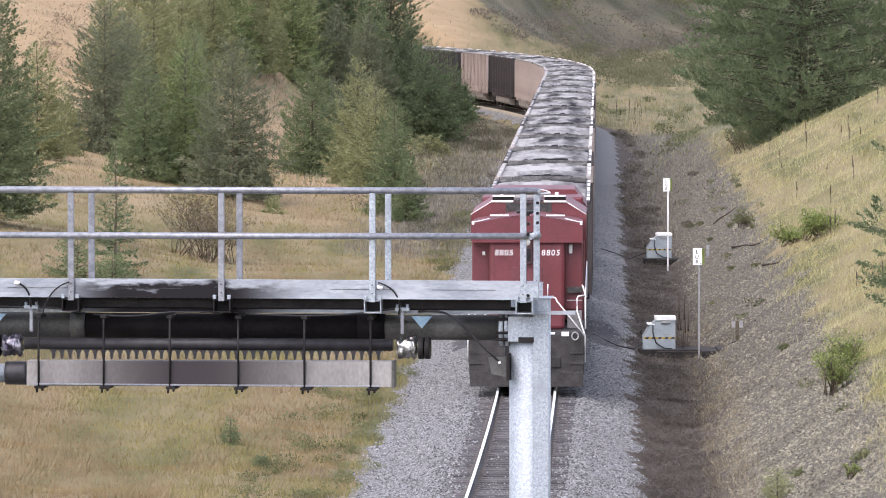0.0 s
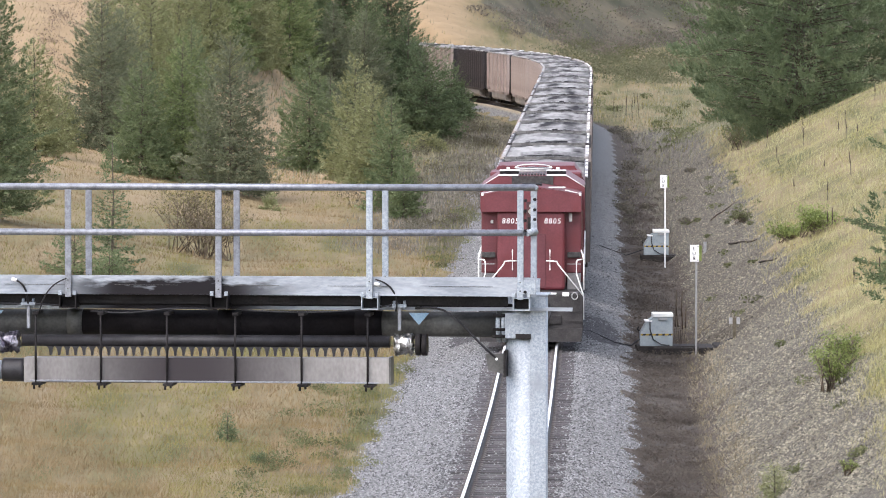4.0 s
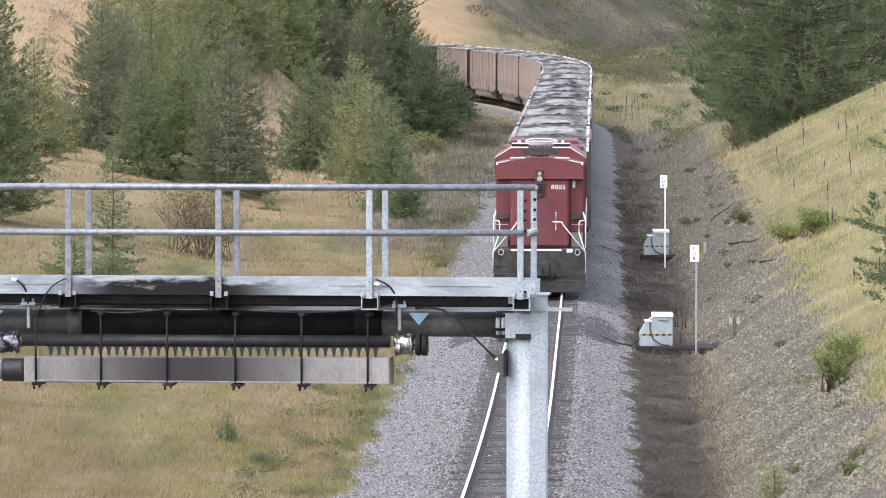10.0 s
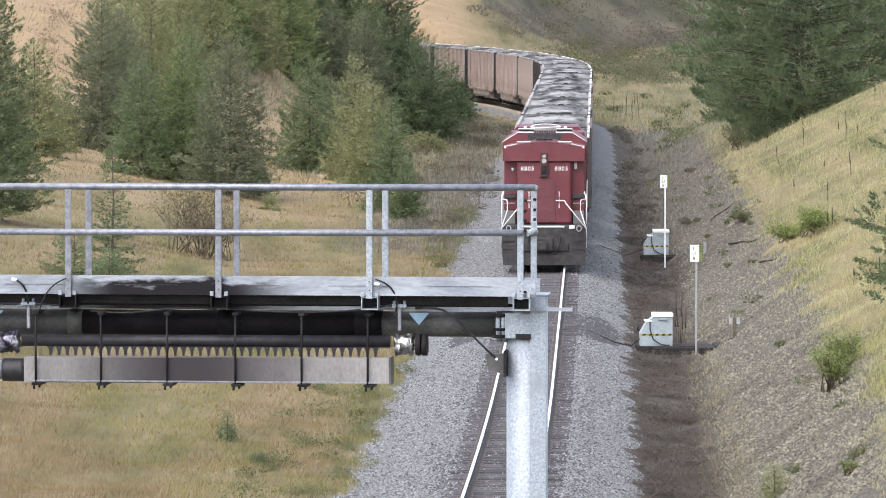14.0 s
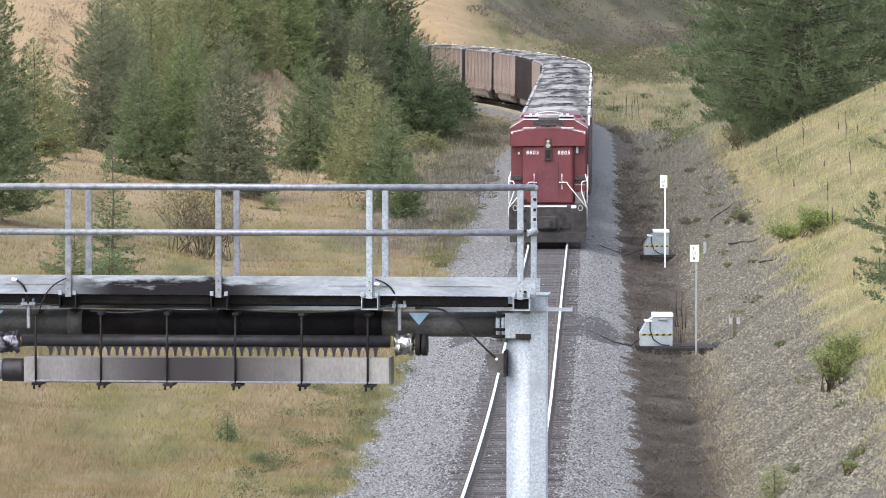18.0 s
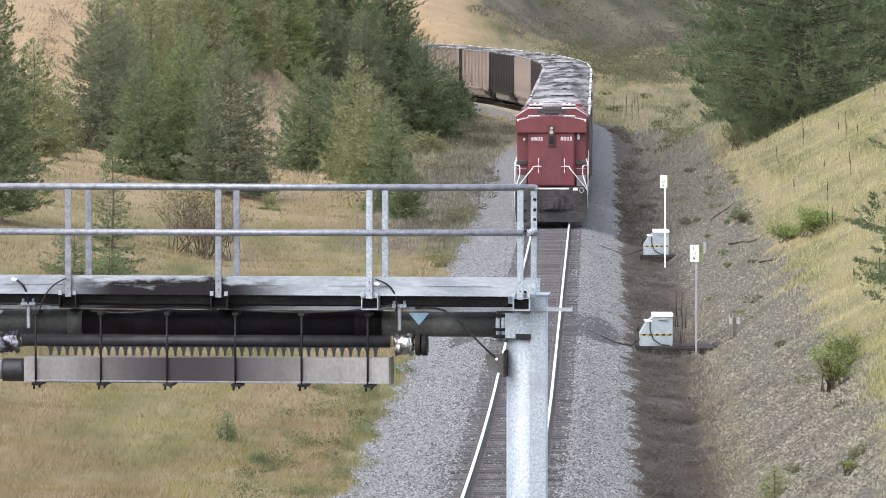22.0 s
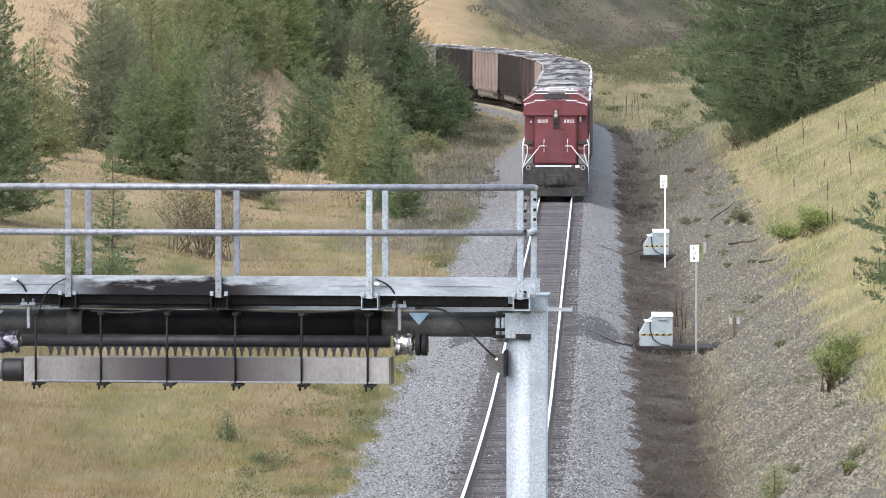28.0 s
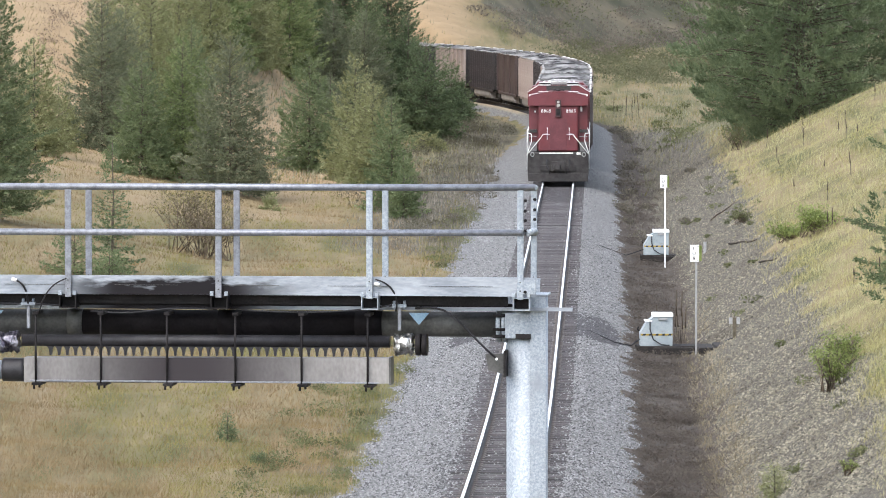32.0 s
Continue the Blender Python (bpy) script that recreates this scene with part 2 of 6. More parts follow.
PIPE = shade("weathered_pipe", (0.04, 0.039, 0.037), (0.11, 0.107, 0.1), 0.55, 3, 0.1, 0.12, 30, dark=(0.012, 0.012, 0.012), stain_scale=0.8)
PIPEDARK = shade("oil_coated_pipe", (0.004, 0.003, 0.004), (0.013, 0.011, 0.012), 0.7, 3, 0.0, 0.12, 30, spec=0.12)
HOSE = shade("black_rubber", (0.014, 0.0135, 0.0155), (0.034, 0.032, 0.036), 0.45, 8, 0.0, 0.2, 70, spec=0.3)
GRIMYFOIL = shade("soot_dulled_foil", (0.035, 0.03, 0.05), (0.30, 0.29, 0.33), 0.35, 9, 0.8, 1.0, 26)
TROUGH = shade("stained_plastic", (0.223, 0.208, 0.202), (0.341, 0.326, 0.313), 0.55, 2.2, 0.0, 0.05, 30, spec=0.25, dark=(0.034, 0.028, 0.031), stain_scale=0.5, stretch=(1, 1, 0.5), blot=(-3.95, 2.5, 0.0, 0.40, 0.05, 6.55, 0.3))
FOIL = shade("crumpled_foil", (0.16, 0.155, 0.15), (0.66, 0.65, 0.64), 0.3, 14, 1.0, 1.0, 30)
BLUE = shade("blue_sign_paint", (0.11, 0.205, 0.29), (0.25, 0.345, 0.42), 0.5, 8)
RED = shade("faded_red_paint", (0.098, 0.018, 0.023), (0.146, 0.030, 0.038), 0.5, 1.6, 0.0, 0.05, 18, dark=(0.124, 0.016, 0.019), stain_scale=0.9)
DUSTYRED = shade("dust_dulled_red_paint", (0.093, 0.021, 0.027), (0.138, 0.035, 0.043), 0.65, 1.6, 0.0, 0.05, 18, dark=(0.075, 0.03, 0.034), stain_scale=0.9)
DUSTGREY = shade("dusty_grey_paint", (0.11, 0.105, 0.105), (0.19, 0.182, 0.182), 0.7, 3, 0.0, 0.1, 18)
SOOTRED = shade("soot_black_red_paint", (0.03, 0.013, 0.014), (0.075, 0.028, 0.03), 0.7, 4, 0.0, 0.1, 18)
REDROOF = shade("sooty_red_paint", (0.074, 0.011, 0.012), (0.161, 0.022, 0.025), 0.6, 2, 0.0, 0.08, 18, dark=(0.031, 0.015, 0.015))
WHITE = shade("white_paint", (0.66, 0.65, 0.63), (0.84, 0.83, 0.82), 0.5, 6, 0.0, 0.05, 40)
UNDER = shade("dusty_black_frame_and_gap_shade", (0.016, 0.014, 0.014), (0.05, 0.045, 0.044), 0.8, 4, 0.0, 0.3, 30)
GRILLE = shade("dark_grille", (0.019, 0.017, 0.017), (0.062, 0.059, 0.056), 0.6, 12, 0.2, 0.3, 50)
LENS = shade("lamp_lens", (0.22, 0.21, 0.19), (0.5, 0.5, 0.46), 0.15, 20, 0.0, 0.0)
FOXGRASS = shade("faded_dry_grass", (0.19, 0.158, 0.105), (0.31, 0.262, 0.18), 0.9, 0.6, 0.0, 0.0, 3, island=0.3, spec=0.15)
TAN = shade("tan_car_paint", (0.31, 0.25, 0.222), (0.40, 0.33, 0.295), 0.6, 0.9, 0.0, 0.06, 12, dark=(0.167, 0.124, 0.105), stain_scale=0.6)
BROWN = shade("brown_car_paint", (0.053, 0.034, 0.031), (0.093, 0.062, 0.055), 0.6, 0.9, 0.0, 0.06, 12, dark=(0.043, 0.031, 0.028), stain_scale=0.6)
DARKCAR = shade("dark_car_paint", (0.028, 0.022, 0.022), (0.053, 0.042, 0.041), 0.6, 0.9, 0.0, 0.06, 12, dark=(0.025, 0.022, 0.022), stain_scale=0.6)
BELLY = shade("dusty_belly_steel", (0.26, 0.235, 0.22), (0.37, 0.335, 0.31), 0.6, 1.5, 0.0, 0.06, 14)
INNER = shade("coal_worn_steel", (0.062, 0.059, 0.057), (0.248, 0.239, 0.229), 0.6, 0.45, 0.2, 0.1, 6, dark=(0.022, 0.020, 0.020), stain_scale=0.5)
LOAD = shade("crusted_coal", (0.10, 0.097, 0.098), (0.36, 0.35, 0.338), 0.9, 0.55, 0.0, 0.2, 2.4, dark=(0.022, 0.02, 0.022), spec=0.1, stain_scale=0.75, stretch=(1.5, 0.17, 1), spread=(0.3, 0.6), wander=90.0, stains=(0.46, 0.64))
GREYRIM = shade("scuffed_pale_steel", (0.24, 0.235, 0.23), (0.5, 0.49, 0.48), 0.6, 1.2, 0.2, 0.1, 8, dark=(0.06, 0.05, 0.05), stain_scale=0.7)
COAL = shade("coal_and_gap_shade", (0.009, 0.009, 0.009), (0.03, 0.028, 0.028), 0.95, 2.5, 0.0, 0.5, 20, spec=0.04)
RAIL = shade("rail_steel", (0.058, 0.05, 0.047), (0.112, 0.098, 0.092), 0.7, 6, 0.4, 0.1, 30)
# near-white, barely metallic: the sky's reflection on worn heads put into the colour
RAILTOP = shade("polished_rail_head_sky_gleam", (0.82, 0.82, 0.82), (0.95, 0.95, 0.94), 0.42, 6, 0.25, 0.02, 30)
TIE = shade("weathered_tie_wood", (0.058, 0.052, 0.053), (0.108, 0.099, 0.102), 0.9, 5, 0.0, 0.4, 40, per=0.35, stretch=(0.5, 6, 6))
RUSTPLATE = shade("rusty_tie_plate", (0.095, 0.083, 0.08), (0.165, 0.144, 0.138), 0.85, 12, 0.0, 0.2, 50)
TIMBER = shade("black_timber", (0.009, 0.007, 0.007), (0.031, 0.026, 0.022), 0.9, 6, 0.0, 0.4, 40)
STONE = shade("crushed_stone", (0.105, 0.105, 0.107), (0.225, 0.223, 0.222), 0.9, 9, 0.0, 0.2, 60, island=0.8)
STONEB = shade("bank_gravel", (0.117, 0.104, 0.074), (0.221, 0.200, 0.146), 0.9, 9, 0.0, 0.2, 60, island=0.75, dark=(0.071, 0.060, 0.041), stain_scale=0.45)
BOXGREY = shade("pale_grey_box_paint", (0.260, 0.304, 0.329), (0.360, 0.403, 0.422), 0.45, 4, 0.0, 0.05, 30, dark=(0.223, 0.260, 0.279))
YELLOW = shade("yellow_tape", (0.372, 0.260, 0.031), (0.465, 0.322, 0.050), 0.5, 10)
SIGNWHITE = shade("white_sign_face", (0.74, 0.74, 0.72), (0.86, 0.86, 0.84), 0.5, 8)
BLACKINK = shade("black_lettering", (0.007, 0.007, 0.007), (0.019, 0.019, 0.019), 0.6, 10)
POST = shade("post_steel", (0.260, 0.260, 0.260), (0.384, 0.384, 0.378), 0.55, 6, 0.3, 0.05, 30)
BARK = shade("conifer_bark", (0.065, 0.055, 0.038), (0.13, 0.11, 0.078), 0.95, 9, 0.0, 0.6, 40)
GRASSGOLD = shade("dry_grass_blades", (0.177, 0.131, 0.071), (0.281, 0.209, 0.123), 0.9, 0.35, 0.0, 0.0, 3, island=0.10, spec=0.15, dark=(0.234, 0.168, 0.076), stain_scale=0.3)
GRASSGREEN = shade("green_grass_blades", (0.153, 0.143, 0.049), (0.251, 0.220, 0.089), 0.9, 0.35, 0.0, 0.0, 3, island=0.2, spec=0.15)
GRASSBROWN = shade("dead_weed_stalks", (0.082, 0.069, 0.059), (0.158, 0.135, 0.115), 0.9, 0.6, 0.0, 0.0, 3, island=0.2, spec=0.15)
WEED = shade("green_weed_leaves", (0.162, 0.204, 0.060), (0.299, 0.345, 0.126), 0.8, 2, 0.0, 0.0, 6, island=0.3, spec=0.2)
TWIG = shade("bare_shrub_twigs", (0.099, 0.074, 0.056), (0.186, 0.149, 0.112), 0.9, 2, 0.0, 0.0, 6, island=0.3, spec=0.2)
BRUSHLEAF = shade("autumn_brush_leaves", (0.155, 0.135, 0.11), (0.24, 0.21, 0.172), 0.9, 0.05, 0.0, 0.0, 0.4, island=0.1, spec=0.15)


HOLLOW = shade("olive_brush_leaves", (0.116, 0.120, 0.068), (0.195, 0.193, 0.117), 0.9, 0.05, 0.0, 0.0, 0.4, island=0.12, spec=0.15)
SLOPEBRUSH = shade("bare_brush_twigs", (0.21, 0.16, 0.12), (0.31, 0.24, 0.18), 0.9, 0.3, 0.0, 0.0, 3, island=0.12, spec=0.15)
VERGE = shade("drab_verge_leaves", (0.10, 0.094, 0.064), (0.165, 0.152, 0.108), 0.9, 0.3, 0.0, 0.0, 2, island=0.12, spec=0.1)
MAT = shade("matted_dead_weeds", (0.092, 0.078, 0.067), (0.177, 0.151, 0.127), 0.95, 0.5, 0.0, 0.0, 3, island=0.08, spec=0.1)
SAGE = shade("grey_green_leaves", (0.1, 0.11, 0.055), (0.2, 0.205, 0.105), 0.9, 0.6, 0.0, 0.0, 4, island=0.15, spec=0.15)
DRYSCRUB = shade("dry_scrub_leaves", (0.105, 0.093, 0.053), (0.205, 0.174, 0.099), 0.9, 0.6, 0.0, 0.0, 4, island=0.15, spec=0.15)
DARKSCRUB = shade("dark_scrub_leaves", (0.115, 0.103, 0.082), (0.22, 0.198, 0.155), 0.9, 0.6, 0.0, 0.0, 4, island=0.15, spec=0.15)
STALK = shade("dark_seed_heads", (0.037, 0.028, 0.019), (0.087, 0.062, 0.040), 0.9, 12, 0.0, 0.3, 60)


GREYWEED = shade("grey_dead_weeds", (0.115, 0.105, 0.088), (0.24, 0.22, 0.185), 0.9, 0.6, 0.0, 0.0, 3, island=0.3, spec=0.15)
# paler than GRASSGOLD: sky light on the slope is put into the colour
GRASSLIT = shade("skylit_slope_grass", (0.30, 0.28, 0.145), (0.43, 0.395, 0.225), 0.9, 0.35, 0.0, 0.0, 3, island=0.09, spec=0.15, dark=(0.36, 0.32, 0.125), stain_scale=0.3)
GRASSGREY = shade("bleached_grass_blades", (0.17, 0.168, 0.112), (0.285, 0.275, 0.19), 0.9, 0.2, 0.0, 0.0, 2, island=0.2, spec=0.15)


def leafy(m, k):
    """Lets light through thin leaves and needles."""
    n, l = m.node_tree.nodes, m.node_tree.links
    tr, mx = n.new("ShaderNodeBsdfTranslucent"), n.new("ShaderNodeMixShader")
    l.new(n["Principled BSDF"].inputs["Base Color"].links[0].from_socket, tr.inputs["Color"])
    mx.inputs[0].default_value = k
    l.new(n["Principled BSDF"].outputs[0], mx.inputs[1])
    l.new(tr.outputs[0], mx.inputs[2])
    l.new(mx.outputs[0], n["Material Output"].inputs["Surface"])
    return m


def needles(name, a, b, k=0.3):
    return leafy(shade(name, a, b, 0.85, 0.9, 0.0, 0.0, 6, island=0.14, spec=0.06), k)


for brush in (BRUSHLEAF, HOLLOW, SLOPEBRUSH, SAGE, DRYSCRUB, DARKSCRUB, VERGE, WEED, MAT):
    leafy(brush, 0.5)
NEEDLE = {"spruce": needles("spreading_fir_needles", (0.112, 0.146, 0.080), (0.215, 0.26, 0.145), 0.25),
          "green": needles("green_needles", (0.126, 0.162, 0.066), (0.245, 0.288, 0.132)),
          "fir": needles("fir_needles", (0.115, 0.150, 0.074), (0.225, 0.261, 0.136)),
          "blue": needles("grey_green_needles", (0.120, 0.137, 0.083), (0.220, 0.231, 0.147)),
          "dark": needles("dark_needles", (0.110, 0.139, 0.071), (0.214, 0.245, 0.134)),
          "deep": needles("deep_needles", (0.082, 0.110, 0.060), (0.162, 0.204, 0.108)),
          "olive": needles("olive_needles", (0.192, 0.205, 0.097), (0.335, 0.339, 0.181))}


# ---- mesh helpers ----
def part(name, bm, material, parent, label=""):
    """Links a bmesh as one mesh object under a thing or a part."""
    me = bpy.data.meshes.new(name)
    bm.to_mesh(me)
    bm.free()
    for k in (material if isinstance(material, (list, tuple)) else (material,)):
        me.materials.append(k)
    ob = new(name, me)
    if parent:
        ob.parent = parent
    if label:
        tagged(ob, label)
    return ob


def share(name, ob, parent, m):
    """Another part on the mesh of ob, at the pose m."""
    o = new(name, ob.data)
    o.parent = parent
    o.matrix_basis = m
    return o


def mesh_object(name, verts, faces, material, parent=None, label=""):
    me = bpy.data.meshes.new(name)
    me.from_pydata(verts, [], faces)
    for k in (material if isinstance(material, (list, tuple)) else (material,)):
        me.materials.append(k)
    ob = new(name, me)
    if parent:
        ob.parent = parent
    if label:
        tagged(ob, label)
    return ob


def quick(name, verts, tris, material):
    """A large triangle mesh from arrays."""
    me = bpy.data.meshes.new(name)
    me.vertices.add(len(verts))
    me.vertices.foreach_set("co", np.asarray(verts, np.float32).ravel())
    n = len(tris)
    me.loops.add(n * 3)
    me.loops.foreach_set("vertex_index", np.asarray(tris, np.int32).ravel())
    me.polygons.add(n)
    me.polygons.foreach_set("loop_start", np.arange(0, n * 3, 3, dtype=np.int32))
    me.polygons.foreach_set("loop_total", np.full(n, 3, np.int32))
    me.update()
    me.materials.append(material)
    return me


def box(bm, x0, x1, y0, y1, z0, z1, bevel=0.0):
    b2 = bmesh.new()
    bo.create_cube(b2, size=1)
    for v in b2.verts:
        v.co = Vector((x0 + (v.co.x + 0.5) * (x1 - x0), y0 + (v.co.y + 0.5) * (y1 - y0), z0 + (v.co.z + 0.5) * (z1 - z0)))
    if bevel:
        bo.bevel(b2, geom=b2.edges[:], offset=bevel, segments=2, affect="EDGES", profile=0.5)
    merge(bm, b2)
    return bm


def merge(bm, b2, m=None):
    if m is not None:
        bo.transform(b2, matrix=m, verts=b2.verts)
    idx = {v: bm.verts.new(v.co) for v in b2.verts}
    for f in b2.faces:
        k = bm.faces.new([idx[v] for v in f.verts])
        k.smooth, k.material_index = f.smooth, f.material_index
    b2.free()


def boxed(*a, **k):
    return box(bmesh.new(), *a, **k)


def tube(bm, pts, r, n=8, r2=None):
    """A round bar along a line of points, closed at its ends."""
    pts = [Vector(p) for p in pts]
    rings = []
    for i, p in enumerate(pts):
        d = (pts[min(i + 1, len(pts) - 1)] - pts[max(i - 1, 0)]).normalized()
        q = d.to_track_quat("Z", "Y")
        rr = r if r2 is None else r + (r2 - r) * i / (len(pts) - 1)
        rings.append([bm.verts.new(p + q @ Vector((rr * math.cos(2 * math.pi * k / n), rr * math.sin(2 * math.pi * k / n), 0))) for k in range(n)])
    for a, b in zip(rings, rings[1:]):
        for k in range(n):
            bm.faces.new((a[k], a[(k + 1) % n], b[(k + 1) % n], b[k])).smooth = True
    bm.faces.new(rings[0][::-1])
    bm.faces.new(rings[-1])
    return bm


def tubed(pts, r, n=8, r2=None):
    return tube(bmesh.new(), pts, r, n, r2)


def prism(bm, outline, y0, y1):
    """An outline in x, z pushed from y0 to y1."""
    a = [bm.verts.new((x, y0, z)) for x, z in outline]
    b = [bm.verts.new((x, y1, z)) for x, z in outline]
    n = len(a)
    for i in range(n):
        bm.faces.new((a[i], a[(i + 1) % n], b[(i + 1) % n], b[i]))
    bm.faces.new(a[::-1])
    bm.faces.new(b)
    bo.recalc_face_normals(bm, faces=bm.faces)
    return bm


def letters(name, text, size, material, parent, m, depth=0.004):
    """Writing in the built-in font as a mesh; it reads along +x with +y up, at the pose m."""
    cu = bpy.data.curves.new(name, "FONT")
    cu.body, cu.size, cu.align_x, cu.align_y, cu.extrude = text, size, "CENTER", "CENTER", depth
    cu.space_character, cu.shear, cu.offset = 1.2, 0.12, size * 0.004
    tmp = bpy.data.objects.new(name, cu)
    scene.collection.objects.link(tmp)
    me = bpy.data.meshes.new_from_object(tmp.evaluated_get(bpy.context.evaluated_depsgraph_get()))
    bpy.data.objects.remove(tmp)
    me.materials.clear()
    me.materials.append(material)
    ob = new(name, me)
    ob.parent = parent
    ob.matrix_basis = m
    return ob


def thing(name, m, label, category, group=""):
    e = new(name)
    e.empty_display_size = 0.3
    e.matrix_basis = m
    return tagged(e, label, category, group)


# ---- ground: one sheet to the horizon ----
def graded(parts):
    out = [parts[0][0]]
    for a, b, step, grow in parts:
        v, s = a, step
        while v + s < b:
            v += s
            out.append(v)
            s *= grow
        out.append(b)
    return np.array(out)


def build_ground():
    xr = graded([(17, 24, 0.35, 1.0), (24, 3000, 0.6, 1.3)])
    xl = -graded([(13, 24, 0.4, 1.0), (24, 3000, 0.6, 1.3)])[::-1]
    xs = np.concatenate([xl[:-1], np.arange(-13, 17, 0.25), xr])
    ys = np.concatenate([-graded([(0, 2500, 8, 1.4)])[::-1], graded([(0, 112, 3, 1.0)])[1:-1], np.arange(112, 320, 0.6),
                         graded([(320, 560, 1.0, 1.002), (560, 4800, 3.0, 1.09)])])
    X, Y = np.meshgrid(xs, ys)
    u = side_of(X, Y)
    Z = height(X, Y, u)
    rng = np.random.RandomState(3)
    rough = np.abs(u) > 1.6
    Z = Z + np.where(rough & (Y > 112) & (Y < 420), rng.uniform(-0.025, 0.025, Z.shape), 0) * np.where(np.abs(u) < 3.3, smooth(230, 180, Y), 1)
    verts = np.stack([X.ravel(), Y.ravel(), Z.ravel()], 1)
    r, c = X.shape
    i = (np.arange(r - 1)[:, None] * c + np.arange(c - 1)).ravel()
    quads = np.stack([i, i + 1, i + 1 + c, i + c], 1)
    me = bpy.data.meshes.new("ground")
    me.vertices.add(len(verts))
    me.vertices.foreach_set("co", verts.astype(np.float32).ravel())
    n = len(quads)
    me.loops.add(n * 4)
    me.loops.foreach_set("vertex_index", quads.astype(np.int32).ravel())
    me.polygons.add(n)
    me.polygons.foreach_set("loop_start", np.arange(0, n * 4, 4, dtype=np.int32))
    me.polygons.foreach_set("loop_total", np.full(n, 4, np.int32))
    me.polygons.foreach_set("use_smooth", np.ones(n, bool))
    me.update()
    # zones: ballast, ditch litter, bank gravel, far brush
    wob = 0.35 * lumps(X, Y, 2.6, 5.0) + 0.25 * lumps(X, Y, 0.9, 2.0)
    ball = smooth(4.1, 3.5, -u + wob + 1.1 * smooth(365, 420, Y) - 0.8 * smooth(255, 290, Y) * smooth(370, 335, Y)) * smooth(3.15, 2.75, u + wob * 0.7 + fringe(Y))
    ditch = smooth(2.4, 2.8, u) * smooth(5.6, 4.9, u + wob + 0.8 * smooth(235, 270, Y)) * smooth(470, 420, Y)
    bank = smooth(4.4 - 0.4 * smooth(225, 260, Y), 4.9 - 0.4 * smooth(225, 260, Y), u) * smooth(8.6, 7.4, u + 1.2 * wob - 0.35 * smooth(165, 135, Y)) * smooth(450, 390, Y)
    brush = smooth(1.5, 5.0, X + 1.5 * lumps(X, Y, 6.0, 1.0)) * smooth(0, 30, Y - 545 - 5 * np.clip(X - 9, 0, 10) + 10 * lumps(X, Y, 14.0, 2.0))
    brush = np.maximum(brush, smooth(640, 900, Y))
    brush = np.maximum(brush, 0.3 * smooth(3, 4, u) * smooth(300, 360, Y) * smooth(620, 560, Y))
    brush = np.maximum(brush, 0.72 * smooth(0, 0.6, -u - 3.6 + 0.9 * smooth(365, 420, Y)) * smooth(11, 6, -u) * smooth(235, 275, Y) * smooth(560, 500, Y))
    dryness = np.clip(np.where(u < 0, smooth(240, 330, Y) * smooth(5, 12, -u), 0) + smooth(500, 540, Y) * smooth(6, 0, X), 0, 1)
    # cream strip beside the far rail: pale dust, with sunlight put into its colour
    dryness = np.maximum(dryness, smooth(1.95, 1.6, -u) * smooth(1.0, 1.2, -u) * smooth(435, 450, Y) * smooth(640, 560, Y))
    da = me.attributes.new("dry", "FLOAT", "POINT")
    da.data.foreach_set("value", dryness.ravel().astype(np.float32))
    col = np.stack([ball.ravel(), ditch.ravel(), bank.ravel(), brush.ravel()], 1).astype(np.float32)
    at = me.color_attributes.new("zone", "FLOAT_COLOR", "POINT")
    at.data.foreach_set("color", col.ravel())
    grease = smooth(3.0, 2.2, np.abs(u)) * 1.2 * smooth(182.5, 184.5, Y + 1.2 * wob) * smooth(201, 189, Y) + 0.55 * smooth(0.9, 0.5, np.abs(u)) + 0.12 * smooth(250, 300, Y)
    ga = me.attributes.new("grease", "FLOAT", "POINT")
    ga.data.foreach_set("value", np.clip(grease, 0, 1).ravel().astype(np.float32))
    me.materials.append(GROUND)
    return tagged(new("ground", me), "grassy hillside and railway cutting with grey ballast and a gravel bank", "ground", kind="structure")


build_ground()


# ---- track ----
def build_rails():
    prof = [(-0.07, -0.175), (0.07, -0.175), (0.07, -0.160), (0.012, -0.14), (0.012, -0.045), (0.036, -0.034), (0.036, -0.008)]
    prof += [(0.028, 0.0), (-0.028, 0.0), (-0.036, -0.008), (-0.036, -0.034), (-0.012, -0.045), (-0.012, -0.14), (-0.07, -0.160)]
    n = len(prof)
    ss = np.concatenate([np.arange(-220, -40, 4), np.arange(-40, 240, 4), np.arange(240, 640, 3)])
    for off in (-0.753, 0.753):
        verts, faces, tops = [], [], []
        for s in ss:
            for a, b in prof:
                x, y, h = track(s, off + a)
                verts.append((x, y, b))
        for i in range(len(ss) - 1):
            for k in range(n):
                faces.append((i * n + k, i * n + (k + 1) % n, (i + 1) * n + (k + 1) % n, (i + 1) * n + k))
                tops.append(k in (6, 7, 8))
        rail = mesh_object("rail", verts, faces, (RAIL, RAILTOP))
        rail.data.polygons.foreach_set("material_index", np.array(tops, np.int32))
        tagged(rail, "steel rail with rusty web and bright worn head, spiked to wooden ties", "rail", "rails of the line", kind="structure")


build_rails()


